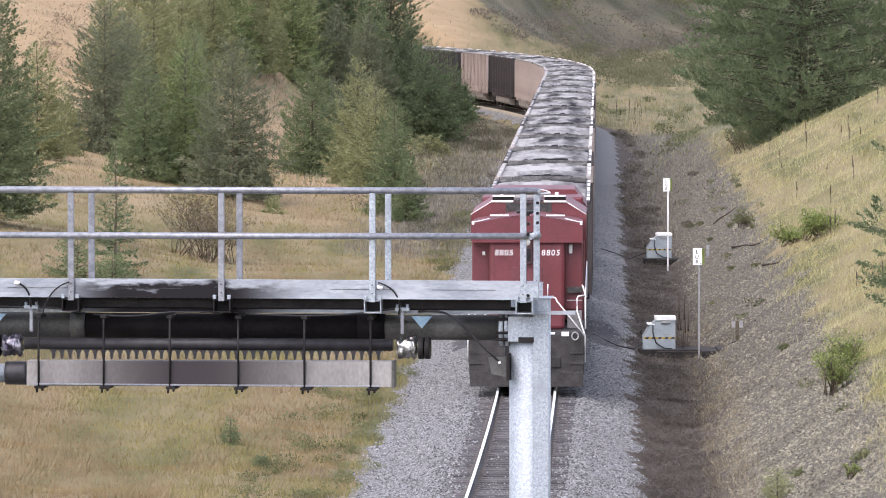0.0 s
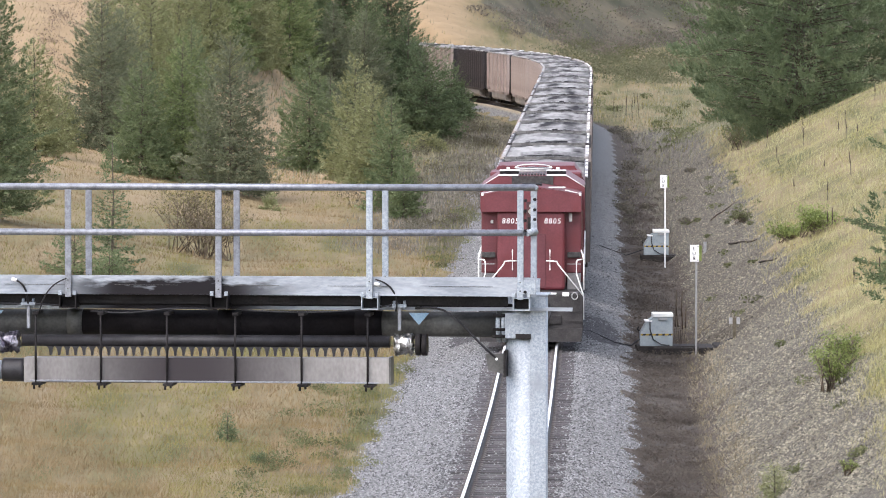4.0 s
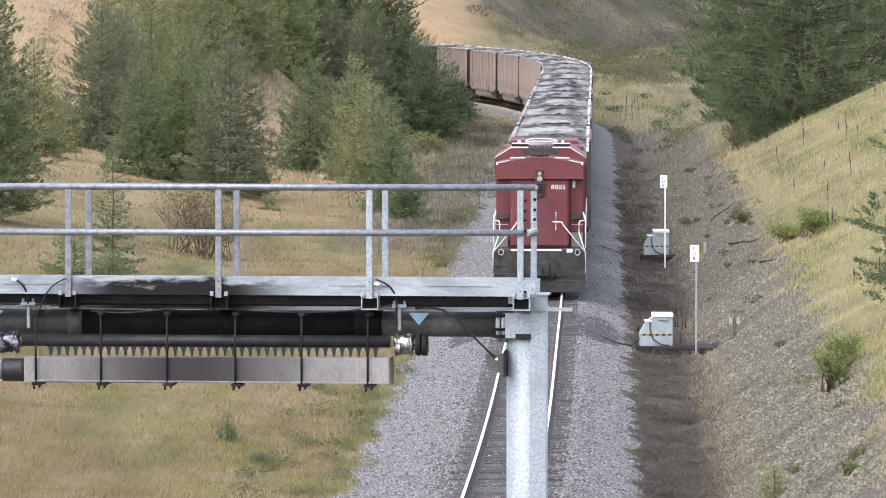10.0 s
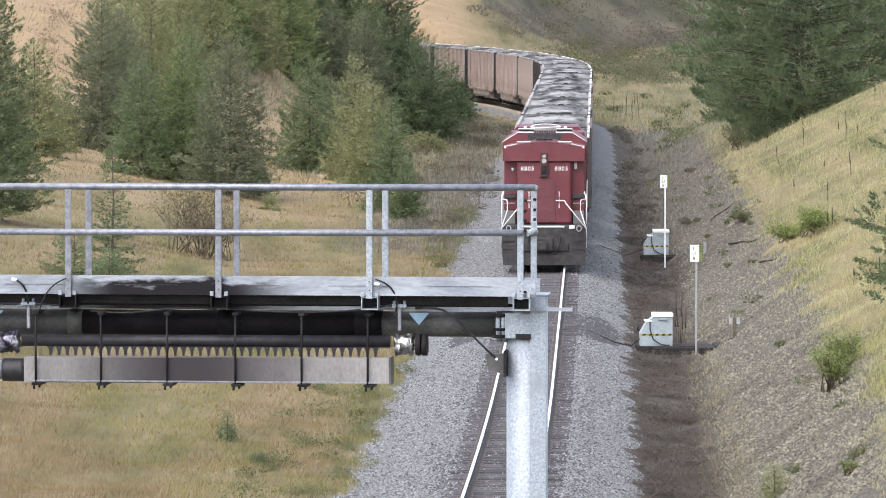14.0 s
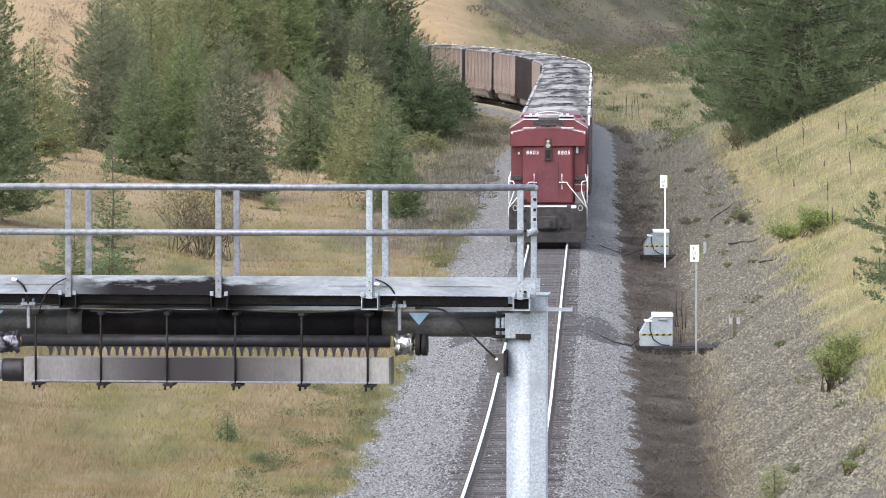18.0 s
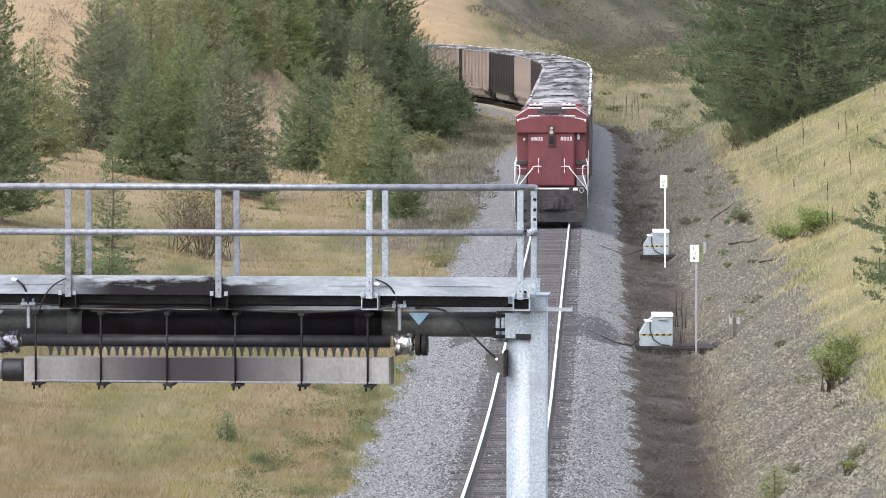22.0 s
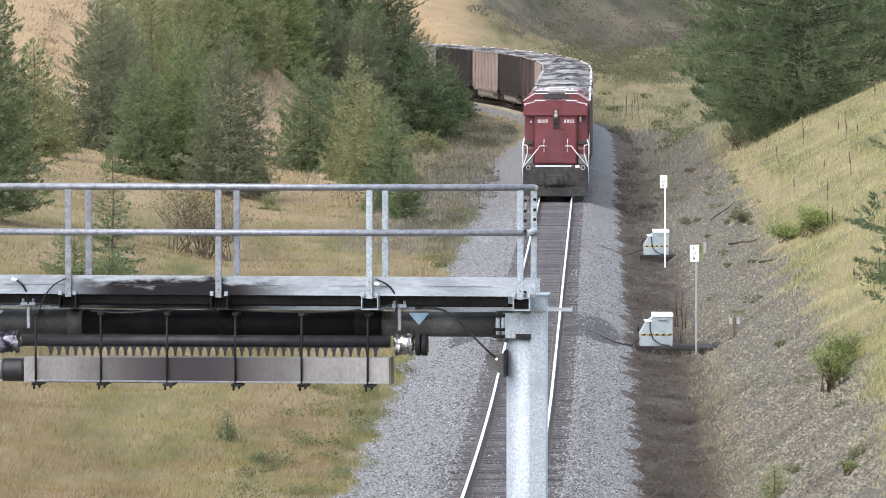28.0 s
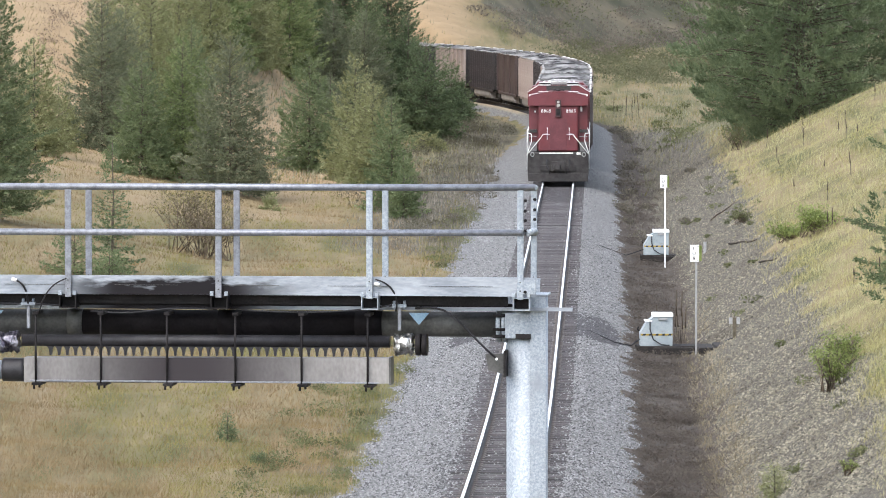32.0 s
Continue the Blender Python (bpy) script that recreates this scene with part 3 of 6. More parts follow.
# ---- the spray gantry over the line ----
def build_gantry():
    g = thing("spray_gantry", pose(0.985, 70.6, 0, 0, 0, -6), "galvanised steel gantry over the track with railed walkway and spray pipes", "gantry")
    zb = ground_z(0.985, 70.6)
    bm = bmesh.new()
    tube(bm, [(0, 0, zb - 0.1), (0, 0, 3.5), (0, 0, 7.42)], 0.242, 40)
    part("column", bm, GALV, g, "spangled galvanised round column")
    part("column_stiffener", boxed(0.058, 0.243, -0.262, -0.248, zb, 7.42, bevel=0.003), GALV, g)
    part("base_plate", boxed(-0.42, 0.42, -0.42, 0.42, zb - 0.06, zb + 0.05, bevel=0.01), GALV, g)
    part("column_cap", boxed(0.02, 0.26, -0.26, 0.20, 7.425, 7.445, bevel=0.004), GALV, g)
    # the main pipe: bare near the column, tar-black over the track
    part("main_pipe", tubed([(-1.9, 0, 7.077), (-0.27, 0, 7.077)], 0.148, 24), PIPE, g, "weathered grey steel pipe")
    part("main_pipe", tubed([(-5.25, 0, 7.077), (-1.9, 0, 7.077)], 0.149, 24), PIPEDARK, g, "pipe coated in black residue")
    part("main_pipe", tubed([(-7.6, 0, 7.077), (-5.25, 0, 7.077)], 0.1485, 24), PIPE, g, "weathered grey steel pipe")
    for x, r, w in ((-5.34, 0.156, 0.09), (-1.86, 0.156, 0.16), (-3.5, 0.156, 0.14)):
        part("pipe_band", tubed([(x - w, 0, 7.077), (x + w, 0, 7.077)], r, 24), PIPEDARK if x > -5 else PIPE, g)
    part("flange", tubed([(-0.35, 0, 7.08), (-0.30, 0, 7.08)], 0.215, 24), GALV, g)
    part("flange", tubed([(-0.285, 0, 7.08), (-0.236, 0, 7.08)], 0.215, 24), GALV, g)
    for z in (7.28, 7.19, 7.03, 6.95):
        part("flange_bolt", tubed([(-0.385, -0.2, z), (-0.21, -0.2, z)], 0.02, 6), BLACKSTEEL, g)
    part("saddle_plate", boxed(-0.235, 0.07, -0.27, 0.05, 6.93, 7.225, bevel=0.006), GALV, g, "bright galvanised bracket plate")
    part("saddle_collar", boxed(-0.112, 0.068, -0.285, -0.2, 6.925, 6.985, bevel=0.004), BLACKSTEEL, g)
    # walkway: outer channels, deck grating, joists
    for y, x0, x1 in ((-0.53, -7.6, 0.15), (0.58, -7.6, 0.1)):
        low = 0.0 if y < 0 else -0.07
        o = [(y - 0.022, 7.435), (y + 0.006, 7.435), (y + 0.006, 7.642), (y + 0.05, 7.642), (y + 0.05, 7.654), (y - 0.006, 7.654), (y - 0.006, 7.446), (y - 0.022, 7.446)]
        bm = prism(bmesh.new(), o, x0, x1)
        for v in bm.verts:
            v.co = Vector((v.co.y, v.co.x, v.co.z + low))
        bo.recalc_face_normals(bm, faces=bm.faces)
        part("walkway_channel", bm, (SOOTY if y < 0 else GALV), g, "galvanised toe board with soot stains")
    for k in range(5):
        x0 = -6.1 + k * 1.25 + 0.06 * (k % 2)
        part("seam", boxed(x0, x0 + 0.75, -0.541, -0.537, 7.545, 7.549), PIPE, g)
    bm = bmesh.new()
    for k in range(28):
        y = -0.48 + k * 0.0385
        box(bm, -7.55, 0.1, y, y + 0.006, 7.43, 7.46)
    part("deck_grating", bm, GALV, g)
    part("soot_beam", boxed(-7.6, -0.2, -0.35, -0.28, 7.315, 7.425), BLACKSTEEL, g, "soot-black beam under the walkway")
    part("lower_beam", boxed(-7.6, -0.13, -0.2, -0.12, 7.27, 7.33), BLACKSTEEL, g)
    # hollow square joists, open ends to the front
    for x in (-7.12, -5.349, -3.559, -1.79, -0.019):
        bm = bmesh.new()
        t = 0.012
        box(bm, x - 0.1, x + 0.1, -0.56, 0.6, 7.272, 7.272 + t)
        box(bm, x - 0.1, x + 0.1, -0.56, 0.6, 7.42 - t, 7.42)
        box(bm, x - 0.1, x - 0.1 + t, -0.56, 0.6, 7.272 + t, 7.42 - t)
        box(bm, x + 0.1 - t, x + 0.1, -0.56, 0.6, 7.272 + t, 7.42 - t)
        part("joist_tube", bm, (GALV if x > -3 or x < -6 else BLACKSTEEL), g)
        # black plate inside each tube stands in for the shade of its hollow
        part("joist_hollow_shade", boxed(x - 0.085, x + 0.085, -0.4, -0.38, 7.287, 7.405), BLACKSTEEL, g)
        for dx in (-0.085, 0.085):
            part("bolt_clip", boxed(x + dx - 0.02, x + dx + 0.02, -0.58, -0.54, 7.425, 7.475, bevel=0.004), GALV, g)
    part("flat_bar", boxed(-5.25, 0.556, -0.31, -0.29, 7.252, 7.296, bevel=0.003), SOOTY, g)
    part("flat_bar", boxed(-7.6, -5.26, -0.31, -0.29, 7.248, 7.29, bevel=0.003), GALV, g)
    # railing
    for y, dx in ((-0.56, 0.0), (0.62, 0.05)):
        for k, x in enumerate((-7.12, -5.338, -3.563, -1.791, -0.028)):
            bm = boxed(x + dx - 0.037, x + dx + 0.037, y - 0.018, y + 0.018, 7.40 if y < 0 else 7.45, 8.67 if y < 0 else 8.62, bevel=0.008)
            p = part("rail_post", bm, GALVDULL if k in (1, 2) else GALV, g)
            for z in (7.5, 7.6):
                part("post_bolt", tubed([(x + dx, y - 0.03, z), (x + dx, y - 0.016, z)], 0.009, 6), PIPE, p)
        dz, x1 = (0.0, 0.14) if y < 0 else (-0.052, 0.04)
        part("top_rail", tubed([(-7.6, y, 8.694 + dz), (-3, y, 8.698 + dz), (x1, y, 8.704 + dz)], 0.037, 12), GALVDULL, g)
        part("mid_rail", tubed([(-7.6, y - 0.03, 8.16 + dz), (-3, y - 0.03, 8.165 + dz), (0.0 + dx, y - 0.03, 8.178 + dz)], 0.037, 12), GALVDULL, g)
    part("end_rail", tubed([(0.13, -0.56, 8.704), (0.04, 0.62, 8.652)], 0.037, 12), GALV, g)
    part("end_rail", tubed([(0.05, -0.59, 8.17), (0.13, -0.52, 8.2), (0.04, 0.62, 8.13)], 0.037, 12), GALV, g)
    for z in (7.49, 8.2, 8.32, 8.43, 8.55):
        part("clamp_bolt", tubed([(0.03, -0.6, z), (0.03, -0.54, z)], 0.02, 6), BLACKSTEEL, g)
        part("clamp_bolt", tubed([(0.13, -0.5, z + 0.01), (0.13, -0.46, z + 0.01)], 0.02, 6), BLACKSTEEL, g)
    part("end_bracket", boxed(0.0, 0.15, -0.575, -0.555, 7.46, 7.63, bevel=0.004), GALV, g)
    # spray manifold, nozzles and drip trough
    part("spray_manifold", tubed([(-5.93, -0.3, 6.876), (-1.58, -0.3, 6.886)], 0.071, 16), HOSE, g, "black rubber-coated spray manifold")
    for x0, x1 in ((-6.2, -5.96), (-1.53, -1.30)):
        bm = bmesh.new()
        tube(bm, [(x0 + (x1 - x0) * k / 9, -0.3, 6.852) for k in range(10)], 0.115, 18)
        rng = random.Random(4)
        for v in bm.verts:
            v.co += Vector((rng.uniform(-1, 1), rng.uniform(-1, 1), rng.uniform(-1, 1))) * 0.026
        part("foil_wrap", bm, GRIMYFOIL if x0 < -5 else FOIL, g, "crumpled silver foil wrapped round a joint")
    for x in (-1.245, -1.17, -6.25):
        part("hose_flange", tubed([(x - 0.03, -0.3, 6.852), (x + 0.03, -0.3, 6.852)], 0.128, 20), BLACKSTEEL, g)
    noz = bmesh.new()
    half = [(0.0492, 6.83), (0.0492, 6.806), (0.036, 6.80), (0.024, 6.78), (0.016, 6.75), (0.013, 6.715), (0.010, 6.70)]
    prism(noz, half + [(-x, z) for x, z in half[::-1]], -0.325, -0.275)
    first = part("spray_nozzle", noz, HOSE, g)
    first.matrix_basis = pose(-5.59, 0, 0)
    for k in range(1, 40):
        share("spray_nozzle", first, g, pose(-5.59 + k * 0.0985, 0, 0.0002 * k))
    bm = bmesh.new()
    prism(bm, [(-5.885, 6.39), (-1.578, 6.405), (-1.578, 6.70), (-5.885, 6.68)], -0.46, -0.2)
    part("drip_trough", bm, TROUGH, g, "stained pale plastic drip trough")
    part("trough_cap", prism(bmesh.new(), [(-1.575, 6.39), (-1.55, 6.39), (-1.55, 6.712), (-1.575, 6.712)], -0.47, -0.19), PIPE, g)
    part("trough_lip", boxed(-5.8, -1.7, -0.5, -0.464, 6.405, 6.422), GALVDULL, g)
    part("drain_pipe", tubed([(-7.5, -0.33, 6.53), (-6.1, -0.33, 6.53)], 0.11, 16), GALV, g)
    part("rubber_sleeve", tubed([(-6.15, -0.33, 6.53), (-6.1, -0.33, 6.53), (-5.93, -0.33, 6.53), (-5.89, -0.33, 6.53)], 0.14, 16), HOSE, g)
    for k, x in enumerate((-5.738, -4.967, -4.184, -3.377, -2.598, -1.821)):
        p = part("hanger_rod", tubed([(x, -0.49, 6.36), (x, -0.49, 7.22)], 0.013, 6), BLACKSTEEL, g)
        part("hanger_clamp", boxed(x - 0.035, x + 0.035, -0.51, -0.15, 7.19, 7.225, bevel=0.004), BLACKSTEEL, p)
        bm = boxed(x - 0.045, x + 0.075, -0.53, -0.2, 6.362, 6.392, bevel=0.004)
        for dx in (-0.02, 0.045):
            tube(bm, [(x + dx, -0.5, 6.335 - 0.02 * (dx < 0)), (x + dx, -0.5, 6.37)], 0.014, 6)
        part("hanger_foot", bm, BLACKSTEEL, p)
    # blue pennant plates
    for x in (-1.238, -6.27):
        bm = prism(bmesh.new(), [(x - 0.122, 7.226), (x + 0.122, 7.226), (x, 7.085)], -0.335, -0.325)
        part("pennant_plate", bm, BLUE, g, "small blue triangular plate")
    # cables and the sensor by the column
    bez = lambda *p: [tuple(sum(c[i] * w for c, w in zip(p, ((1 - t) ** 3, 3 * t * (1 - t) ** 2, 3 * t * t * (1 - t), t ** 3))) for i in range(3)) for t in [k / 10 for k in range(11)]]
    for pts, r in ((bez((-1.72, -0.6, 7.63), (-1.5, -0.6, 7.58), (-1.45, -0.5, 7.4), (-1.5, -0.4, 7.25)), 0.011),
                   (bez((-1.28, -0.34, 7.28), (-0.8, -0.42, 7.36), (-0.8, -0.4, 7.1), (-0.33, -0.33, 6.70)), 0.014),
                   (bez((-5.1, -0.4, 7.23), (-4.3, -0.42, 7.16), (-4.6, -0.42, 7.30), (-3.6, -0.4, 7.26)), 0.012),
                   (bez((-3.3, -0.4, 7.25), (-2.6, -0.4, 7.21), (-2.0, -0.42, 7.22), (-1.45, -0.4, 7.34)), 0.011),
                   (bez((-5.98, -0.6, 7.61), (-5.8, -0.6, 7.55), (-5.84, -0.5, 7.4), (-5.84, -0.4, 7.3)), 0.012),
                   (bez((-5.35, -0.6, 7.62), (-5.6, -0.6, 7.55), (-5.68, -0.5, 7.3), (-5.7, -0.45, 7.2)), 0.009),
                   (bez((-6.4, -0.4, 7.33), (-5.9, -0.4, 7.28), (-5.6, -0.4, 7.35), (-5.2, -0.4, 7.24)), 0.012)):
        part("cable", tubed(pts, r, 6), HOSE, g)
    for x, z in ((-1.70, 7.575), (-5.97, 7.605)):
        part("cable_gland", tubed([(x - 0.03, -0.6, z + 0.005), (x + 0.03, -0.6, z - 0.01)], 0.022, 8), WHITE, g)
    for x in (-1.46, -5.84):
        p = part("valve_rod", boxed(x - 0.02, x + 0.02, -0.4, -0.36, 7.02, 7.3, bevel=0.006), GALVDULL, g)
        bm = boxed(x - 0.085, x + 0.085, -0.42, -0.36, 7.29, 7.33, bevel=0.006)
        tube(bm, [(x - 0.06, -0.4, 7.28), (x - 0.06, -0.4, 7.37)], 0.016, 6)
        tube(bm, [(x + 0.06, -0.4, 7.28), (x + 0.06, -0.4, 7.37)], 0.016, 6)
        part("valve_clamp", bm, GALV, p)
    bm = prism(bmesh.new(), [(-0.46, 6.75), (-0.245, 6.76), (-0.245, 6.52), (-0.42, 6.56)], -0.34, -0.3)
    s = part("sensor_box", bm, PIPE, g, "dark sensor box on a bracket")
    part("sensor_bracket", boxed(-0.245, -0.215, -0.36, -0.1, 6.48, 6.79, bevel=0.004), BLACKSTEEL, s)
    part("sensor_knob", tubed([(-0.325, -0.37, 6.695), (-0.325, -0.33, 6.695)], 0.016, 10), WHITE, s)


build_gantry()


# ---- the pushing locomotive at the train's rear; y runs forward, its hood end is at y = 0 ----
def build_loco():
    L = thing("locomotive", pose(0, 0, 0), "faded red diesel locomotive with white handrails and dusty black underframe", "locomotive")
    # tall cab-wide radiator block behind the hood end
    top = [(-1.47, 3.86), (1.47, 3.86), (1.47, 4.34), (0.9, 4.47), (0.25, 4.55), (-0.25, 4.55), (-0.9, 4.47), (-1.47, 4.34)]
    part("hood_end_top", prism(bmesh.new(), top, 0.0, 3.4), RED, L, "red overhanging hood top with shallow peaked roof")
    part("hood_roof", prism(bmesh.new(), [(-1.40, 4.365), (-0.88, 4.48), (-0.25, 4.558), (0.25, 4.558), (0.88, 4.48), (1.40, 4.365), (1.40, 4.38), (0.25, 4.575), (-0.25, 4.575), (-1.40, 4.38)], 0.06, 3.35), REDROOF, L, "sooty red roof panel")
    rad = [(-1.56, 3.75), (1.56, 3.75), (1.56, 4.45), (1.0, 4.80), (-1.0, 4.80), (-1.56, 4.45)]
    part("radiator_housing", prism(bmesh.new(), rad, 3.4, 8.6), RED, L, "red radiator housing with slanted shoulders")
    for s in (-1, 1):
        bm = tubed([(s * 1.57, 3.42, 4.46), (s * 1.0, 3.42, 4.815)], 0.015, 6)
        part("roof_edge_strip", bm, WHITE, L, "worn white edge strip")
        part("roof_edge_strip", boxed(min(s * 0.42, s * 1.02), max(s * 0.42, s * 1.02), 3.36, 3.45, 4.79, 4.84, bevel=0.005), WHITE, L)
        part("roof_edge_strip", boxed(min(s * 0.42, s * 1.0), max(s * 0.42, s * 1.0), 4.65, 4.72, 4.80, 4.895, bevel=0.005), BLACKSTEEL, L)
        part("roof_edge_strip", boxed(min(s * 0.40, s * 1.0), max(s * 0.40, s * 1.0), 4.62, 4.73, 4.89, 4.935, bevel=0.005), WHITE, L)
        part("roof_edge_strip", boxed(min(s * 0.5, s * 1.0), max(s * 0.5, s * 1.0), 0.9, 1.0, 4.52, 4.562, bevel=0.006), WHITE, L)
        part("roof_edge_strip", tubed([(s * 1.46, 0.5, 4.37), (s * 1.0, 0.6, 4.475)], 0.016, 6), WHITE, L)
        part("lifting_lug", boxed(min(s * 1.40, s * 1.47), max(s * 1.40, s * 1.47), -0.02, 0.16, 4.33, 4.42, bevel=0.01), WHITE, L)
        part("roof_antenna", tubed([(s * 0.75, 5.0, 4.80), (s * 0.75, 5.0, 5.0)], 0.05, 8), WHITE, L)
    bm = bmesh.new()
    for k in range(9):
        box(bm, -0.40 + k * 0.09, -0.34 + k * 0.09, 3.45, 4.6, 4.80, 4.855)
    part("radiator_louvres", bm, GRILLE, L)
    bm = bmesh.new()
    tube(bm, [(0.56 * math.cos(k * math.pi / 16), 6.3 + 0.56 * math.sin(k * math.pi / 16), 4.93) for k in range(33)], 0.016, 6)
    tube(bm, [(0.56 * math.cos(k * math.pi / 12), 6.3, 4.93 + 0.11 * math.sin(k * math.pi / 12)) for k in range(13)], 0.018, 6)
    fan = part("cooling_fan_rim", bm, WHITE, L, "pale round fan rim on the roof")
    part("cooling_fan_shroud", tubed([(0, 6.3, 4.80), (0, 6.3, 4.92)], 0.54, 28), GREYRIM, fan)
    part("cooling_fan_grille", tubed([(0, 6.3, 4.922), (0, 6.3, 4.94)], 0.5, 28), GRILLE, fan)
    bm = bmesh.new()
    tube(bm, [(0, 1.2, 4.55), (0, 1.2, 4.64)], 0.11, 12)
    box(bm, -0.3, 0.3, 1.4, 1.9, 4.56, 4.64, bevel=0.02)
    part("roof_hatch", bm, BLACKSTEEL, L)
    part("radiator_screen", boxed(-0.62, 0.62, 3.375, 3.398, 4.50, 4.785, bevel=0.004), GRILLE, L, "dark screen of the radiator")
    # hood end
    part("hood_end", boxed(-1.0, 1.0, 0.10, 3.4, 1.55, 3.87, bevel=0.09), RED, L, "red hood end wall")
    part("hood_end_door", boxed(-0.42, 0.42, 0.082, 0.11, 1.62, 3.2, bevel=0.012), DUSTYRED, L, "red door panel dulled by dust")
    part("side_panel", boxed(-1.47, -0.93, 0.45, 3.38, 2.05, 3.855, bevel=0.03), RED, L, "red side panel")
    part("side_panel", boxed(0.93, 1.47, 0.45, 3.38, 2.05, 3.855, bevel=0.03), RED, L, "red side panel")
    for s in (-1, 1):
        a, b = min(s * 1.06, s * 1.46), max(s * 1.06, s * 1.46)
        part("side_ledge", boxed(a, b, 0.30, 0.44, 2.50, 2.66, bevel=0.01), GRILLE, L, "dark ledge under the side panel")
        part("ledge_strip", boxed(a, b, 0.285, 0.30, 2.30, 2.325), POST, L)
        part("walkway_sheet", boxed(a, b, 0.36, 0.44, 1.56, 2.04, bevel=0.01), DUSTGREY, L, "scuffed grey walkway sheet")
    part("radiator_lower", boxed(-1.5, 1.5, 3.41, 8.6, 1.6, 3.74, bevel=0.03), RED, L)
    part("light_marker", boxed(1.10, 1.20, 0.40, 0.46, 3.55, 3.80, bevel=0.02), WHITE, L)
    part("light_marker", boxed(-1.2, -1.12, 0.40, 0.46, 3.50, 3.6, bevel=0.02), WHITE, L)
    bm = boxed(-0.145, 0.145, -0.03, 0.12, 3.28, 4.16, bevel=0.02)
    hl = part("headlight_housing", bm, SOOTRED, L, "sooty dark headlight housing")
    # flat black plate stands in for the shade inside a slot
    part("slot_shade_plate", boxed(-0.10, 0.10, -0.034, -0.028, 3.36, 3.70), BLACKSTEEL, hl)
    for z, r in ((4.04, 0.062), (3.87, 0.088)):
        part("headlight", tubed([(0, -0.06, z), (0, -0.025, z)], r, 16), LENS, hl, "round glass headlight")
    for s in (-1, 1):
        letters("road_number", "8805", 0.215, WHITE, L, pose(s * 0.62, 0.094, 3.58, 90, 0, 0), 0.004)
    for x in (-0.55, 0.55):
        part("grab_iron", tubed([(x, -0.03, 2.15), (x, -0.05, 2.18), (x, -0.05, 2.72), (x, -0.03, 2.75)], 0.018, 6), WHITE, L)
        part("grab_iron", tubed([(x - 0.12, -0.045, 2.42), (x + 0.12, -0.045, 2.42)], 0.02, 6), WHITE, L)
    # engine hood and cab ahead
    part("engine_hood", boxed(-0.95, 0.95, 8.6, 15.4, 1.55, 4.35, bevel=0.06), REDROOF, L)
    part("exhaust_stack", boxed(-0.35, 0.35, 10.2, 11.2, 4.35, 4.62, bevel=0.03), BLACKSTEEL, L)
    part("dynamic_brake_hood", boxed(-1.45, 1.45, 13.2, 15.4, 3.0, 4.55, bevel=0.06), RED, L)
    cab = part("cab", prism(bmesh.new(), [(-1.55, 1.55), (1.55, 1.55), (1.55, 4.2), (1.2, 4.68), (-1.2, 4.68), (-1.55, 4.2)], 15.42, 19.0), RED, L)
    for s in (-1, 1):
        part("cab_window", boxed(min(s * 1.54, s * 1.57), max(s * 1.54, s * 1.57), 16.3, 17.9, 3.3, 4.05, bevel=0.01), GRILLE, cab)
    part("nose", boxed(-1.0, 1.0, 19.02, 23.9, 1.55, 3.3, bevel=0.1), RED, L)
    # platform, end sheet, steps, coupler
    part("underframe", boxed(-1.5, 1.5, -1.0, 24.2, 1.18, 1.54, bevel=0.03), UNDER, L, "dusty black underframe")
    part("end_sheet", boxed(-1.52, 1.52, -1.06, -1.01, 0.45, 1.50, bevel=0.02), UNDER, L)
    plow = prism(bmesh.new(), [(-1.48, 0.12), (1.48, 0.12), (1.5, 0.5), (-1.5, 0.5)], -1.25, -1.02)
    part("snow_plow", plow, UNDER, L, "grimy black pilot plow")
    bm = boxed(-0.95, 0.75, -1.075, -1.015, 1.485, 1.545, bevel=0.01)
    part("platform_edge", bm, WHITE, L, "white-painted platform edge")
    part("platform_edge", boxed(0.92, 1.12, -1.09, -1.065, 1.44, 1.56, bevel=0.01), WHITE, L)
    part("coupler_pocket", boxed(-0.35, 0.35, -1.2, -1.0, 0.6, 1.12, bevel=0.05), UNDER, L)
    bm = boxed(-0.12, 0.12, -1.75, -1.1, 0.72, 0.98, bevel=0.05)
    box(bm, -0.2, 0.13, -1.95, -1.7, 0.68, 1.02, bevel=0.06)
    part("coupler", bm, UNDER, L)
    part("drawbar", boxed(-0.12, 0.12, 23.0, 24.9, 0.74, 0.96, bevel=0.03), UNDER, L)
    for s in (-1, 1):
        st = part("step_well", boxed(min(s * 1.12, s * 1.5), max(s * 1.12, s * 1.5), -1.0, 0.85, 0.3, 1.17, bevel=0.02), UNDER, L)
        for z in (0.42, 0.7, 0.98):
            part("step", boxed(min(s * 1.14, s * 1.51), max(s * 1.14, s * 1.51), -1.10, -0.99, z, z + 0.04), UNDER, st)
        part("hose_cluster", tubed([(s * 0.55, -1.08, 1.2), (s * 0.58, -1.25, 0.95), (s * 0.45, -1.3, 0.6), (s * 0.4, -1.2, 0.45)], 0.035, 8), HOSE, L)
        bm = bmesh.new()
        tube(bm, [(s * 1.28 + 0.085 * math.cos(k * math.pi / 8), -1.12, 1.45 + 0.10 * math.sin(k * math.pi / 8)) for k in range(17)], 0.022, 6)
        part("anchor_ring", bm, POST, L)
        part("marker_box", boxed(min(s * 0.30, s * 0.9), max(s * 0.30, s * 0.9), -1.12, -1.05, 0.62, 0.9, bevel=0.03), UNDER, L)
        # white handrails
        x = s * 1.545
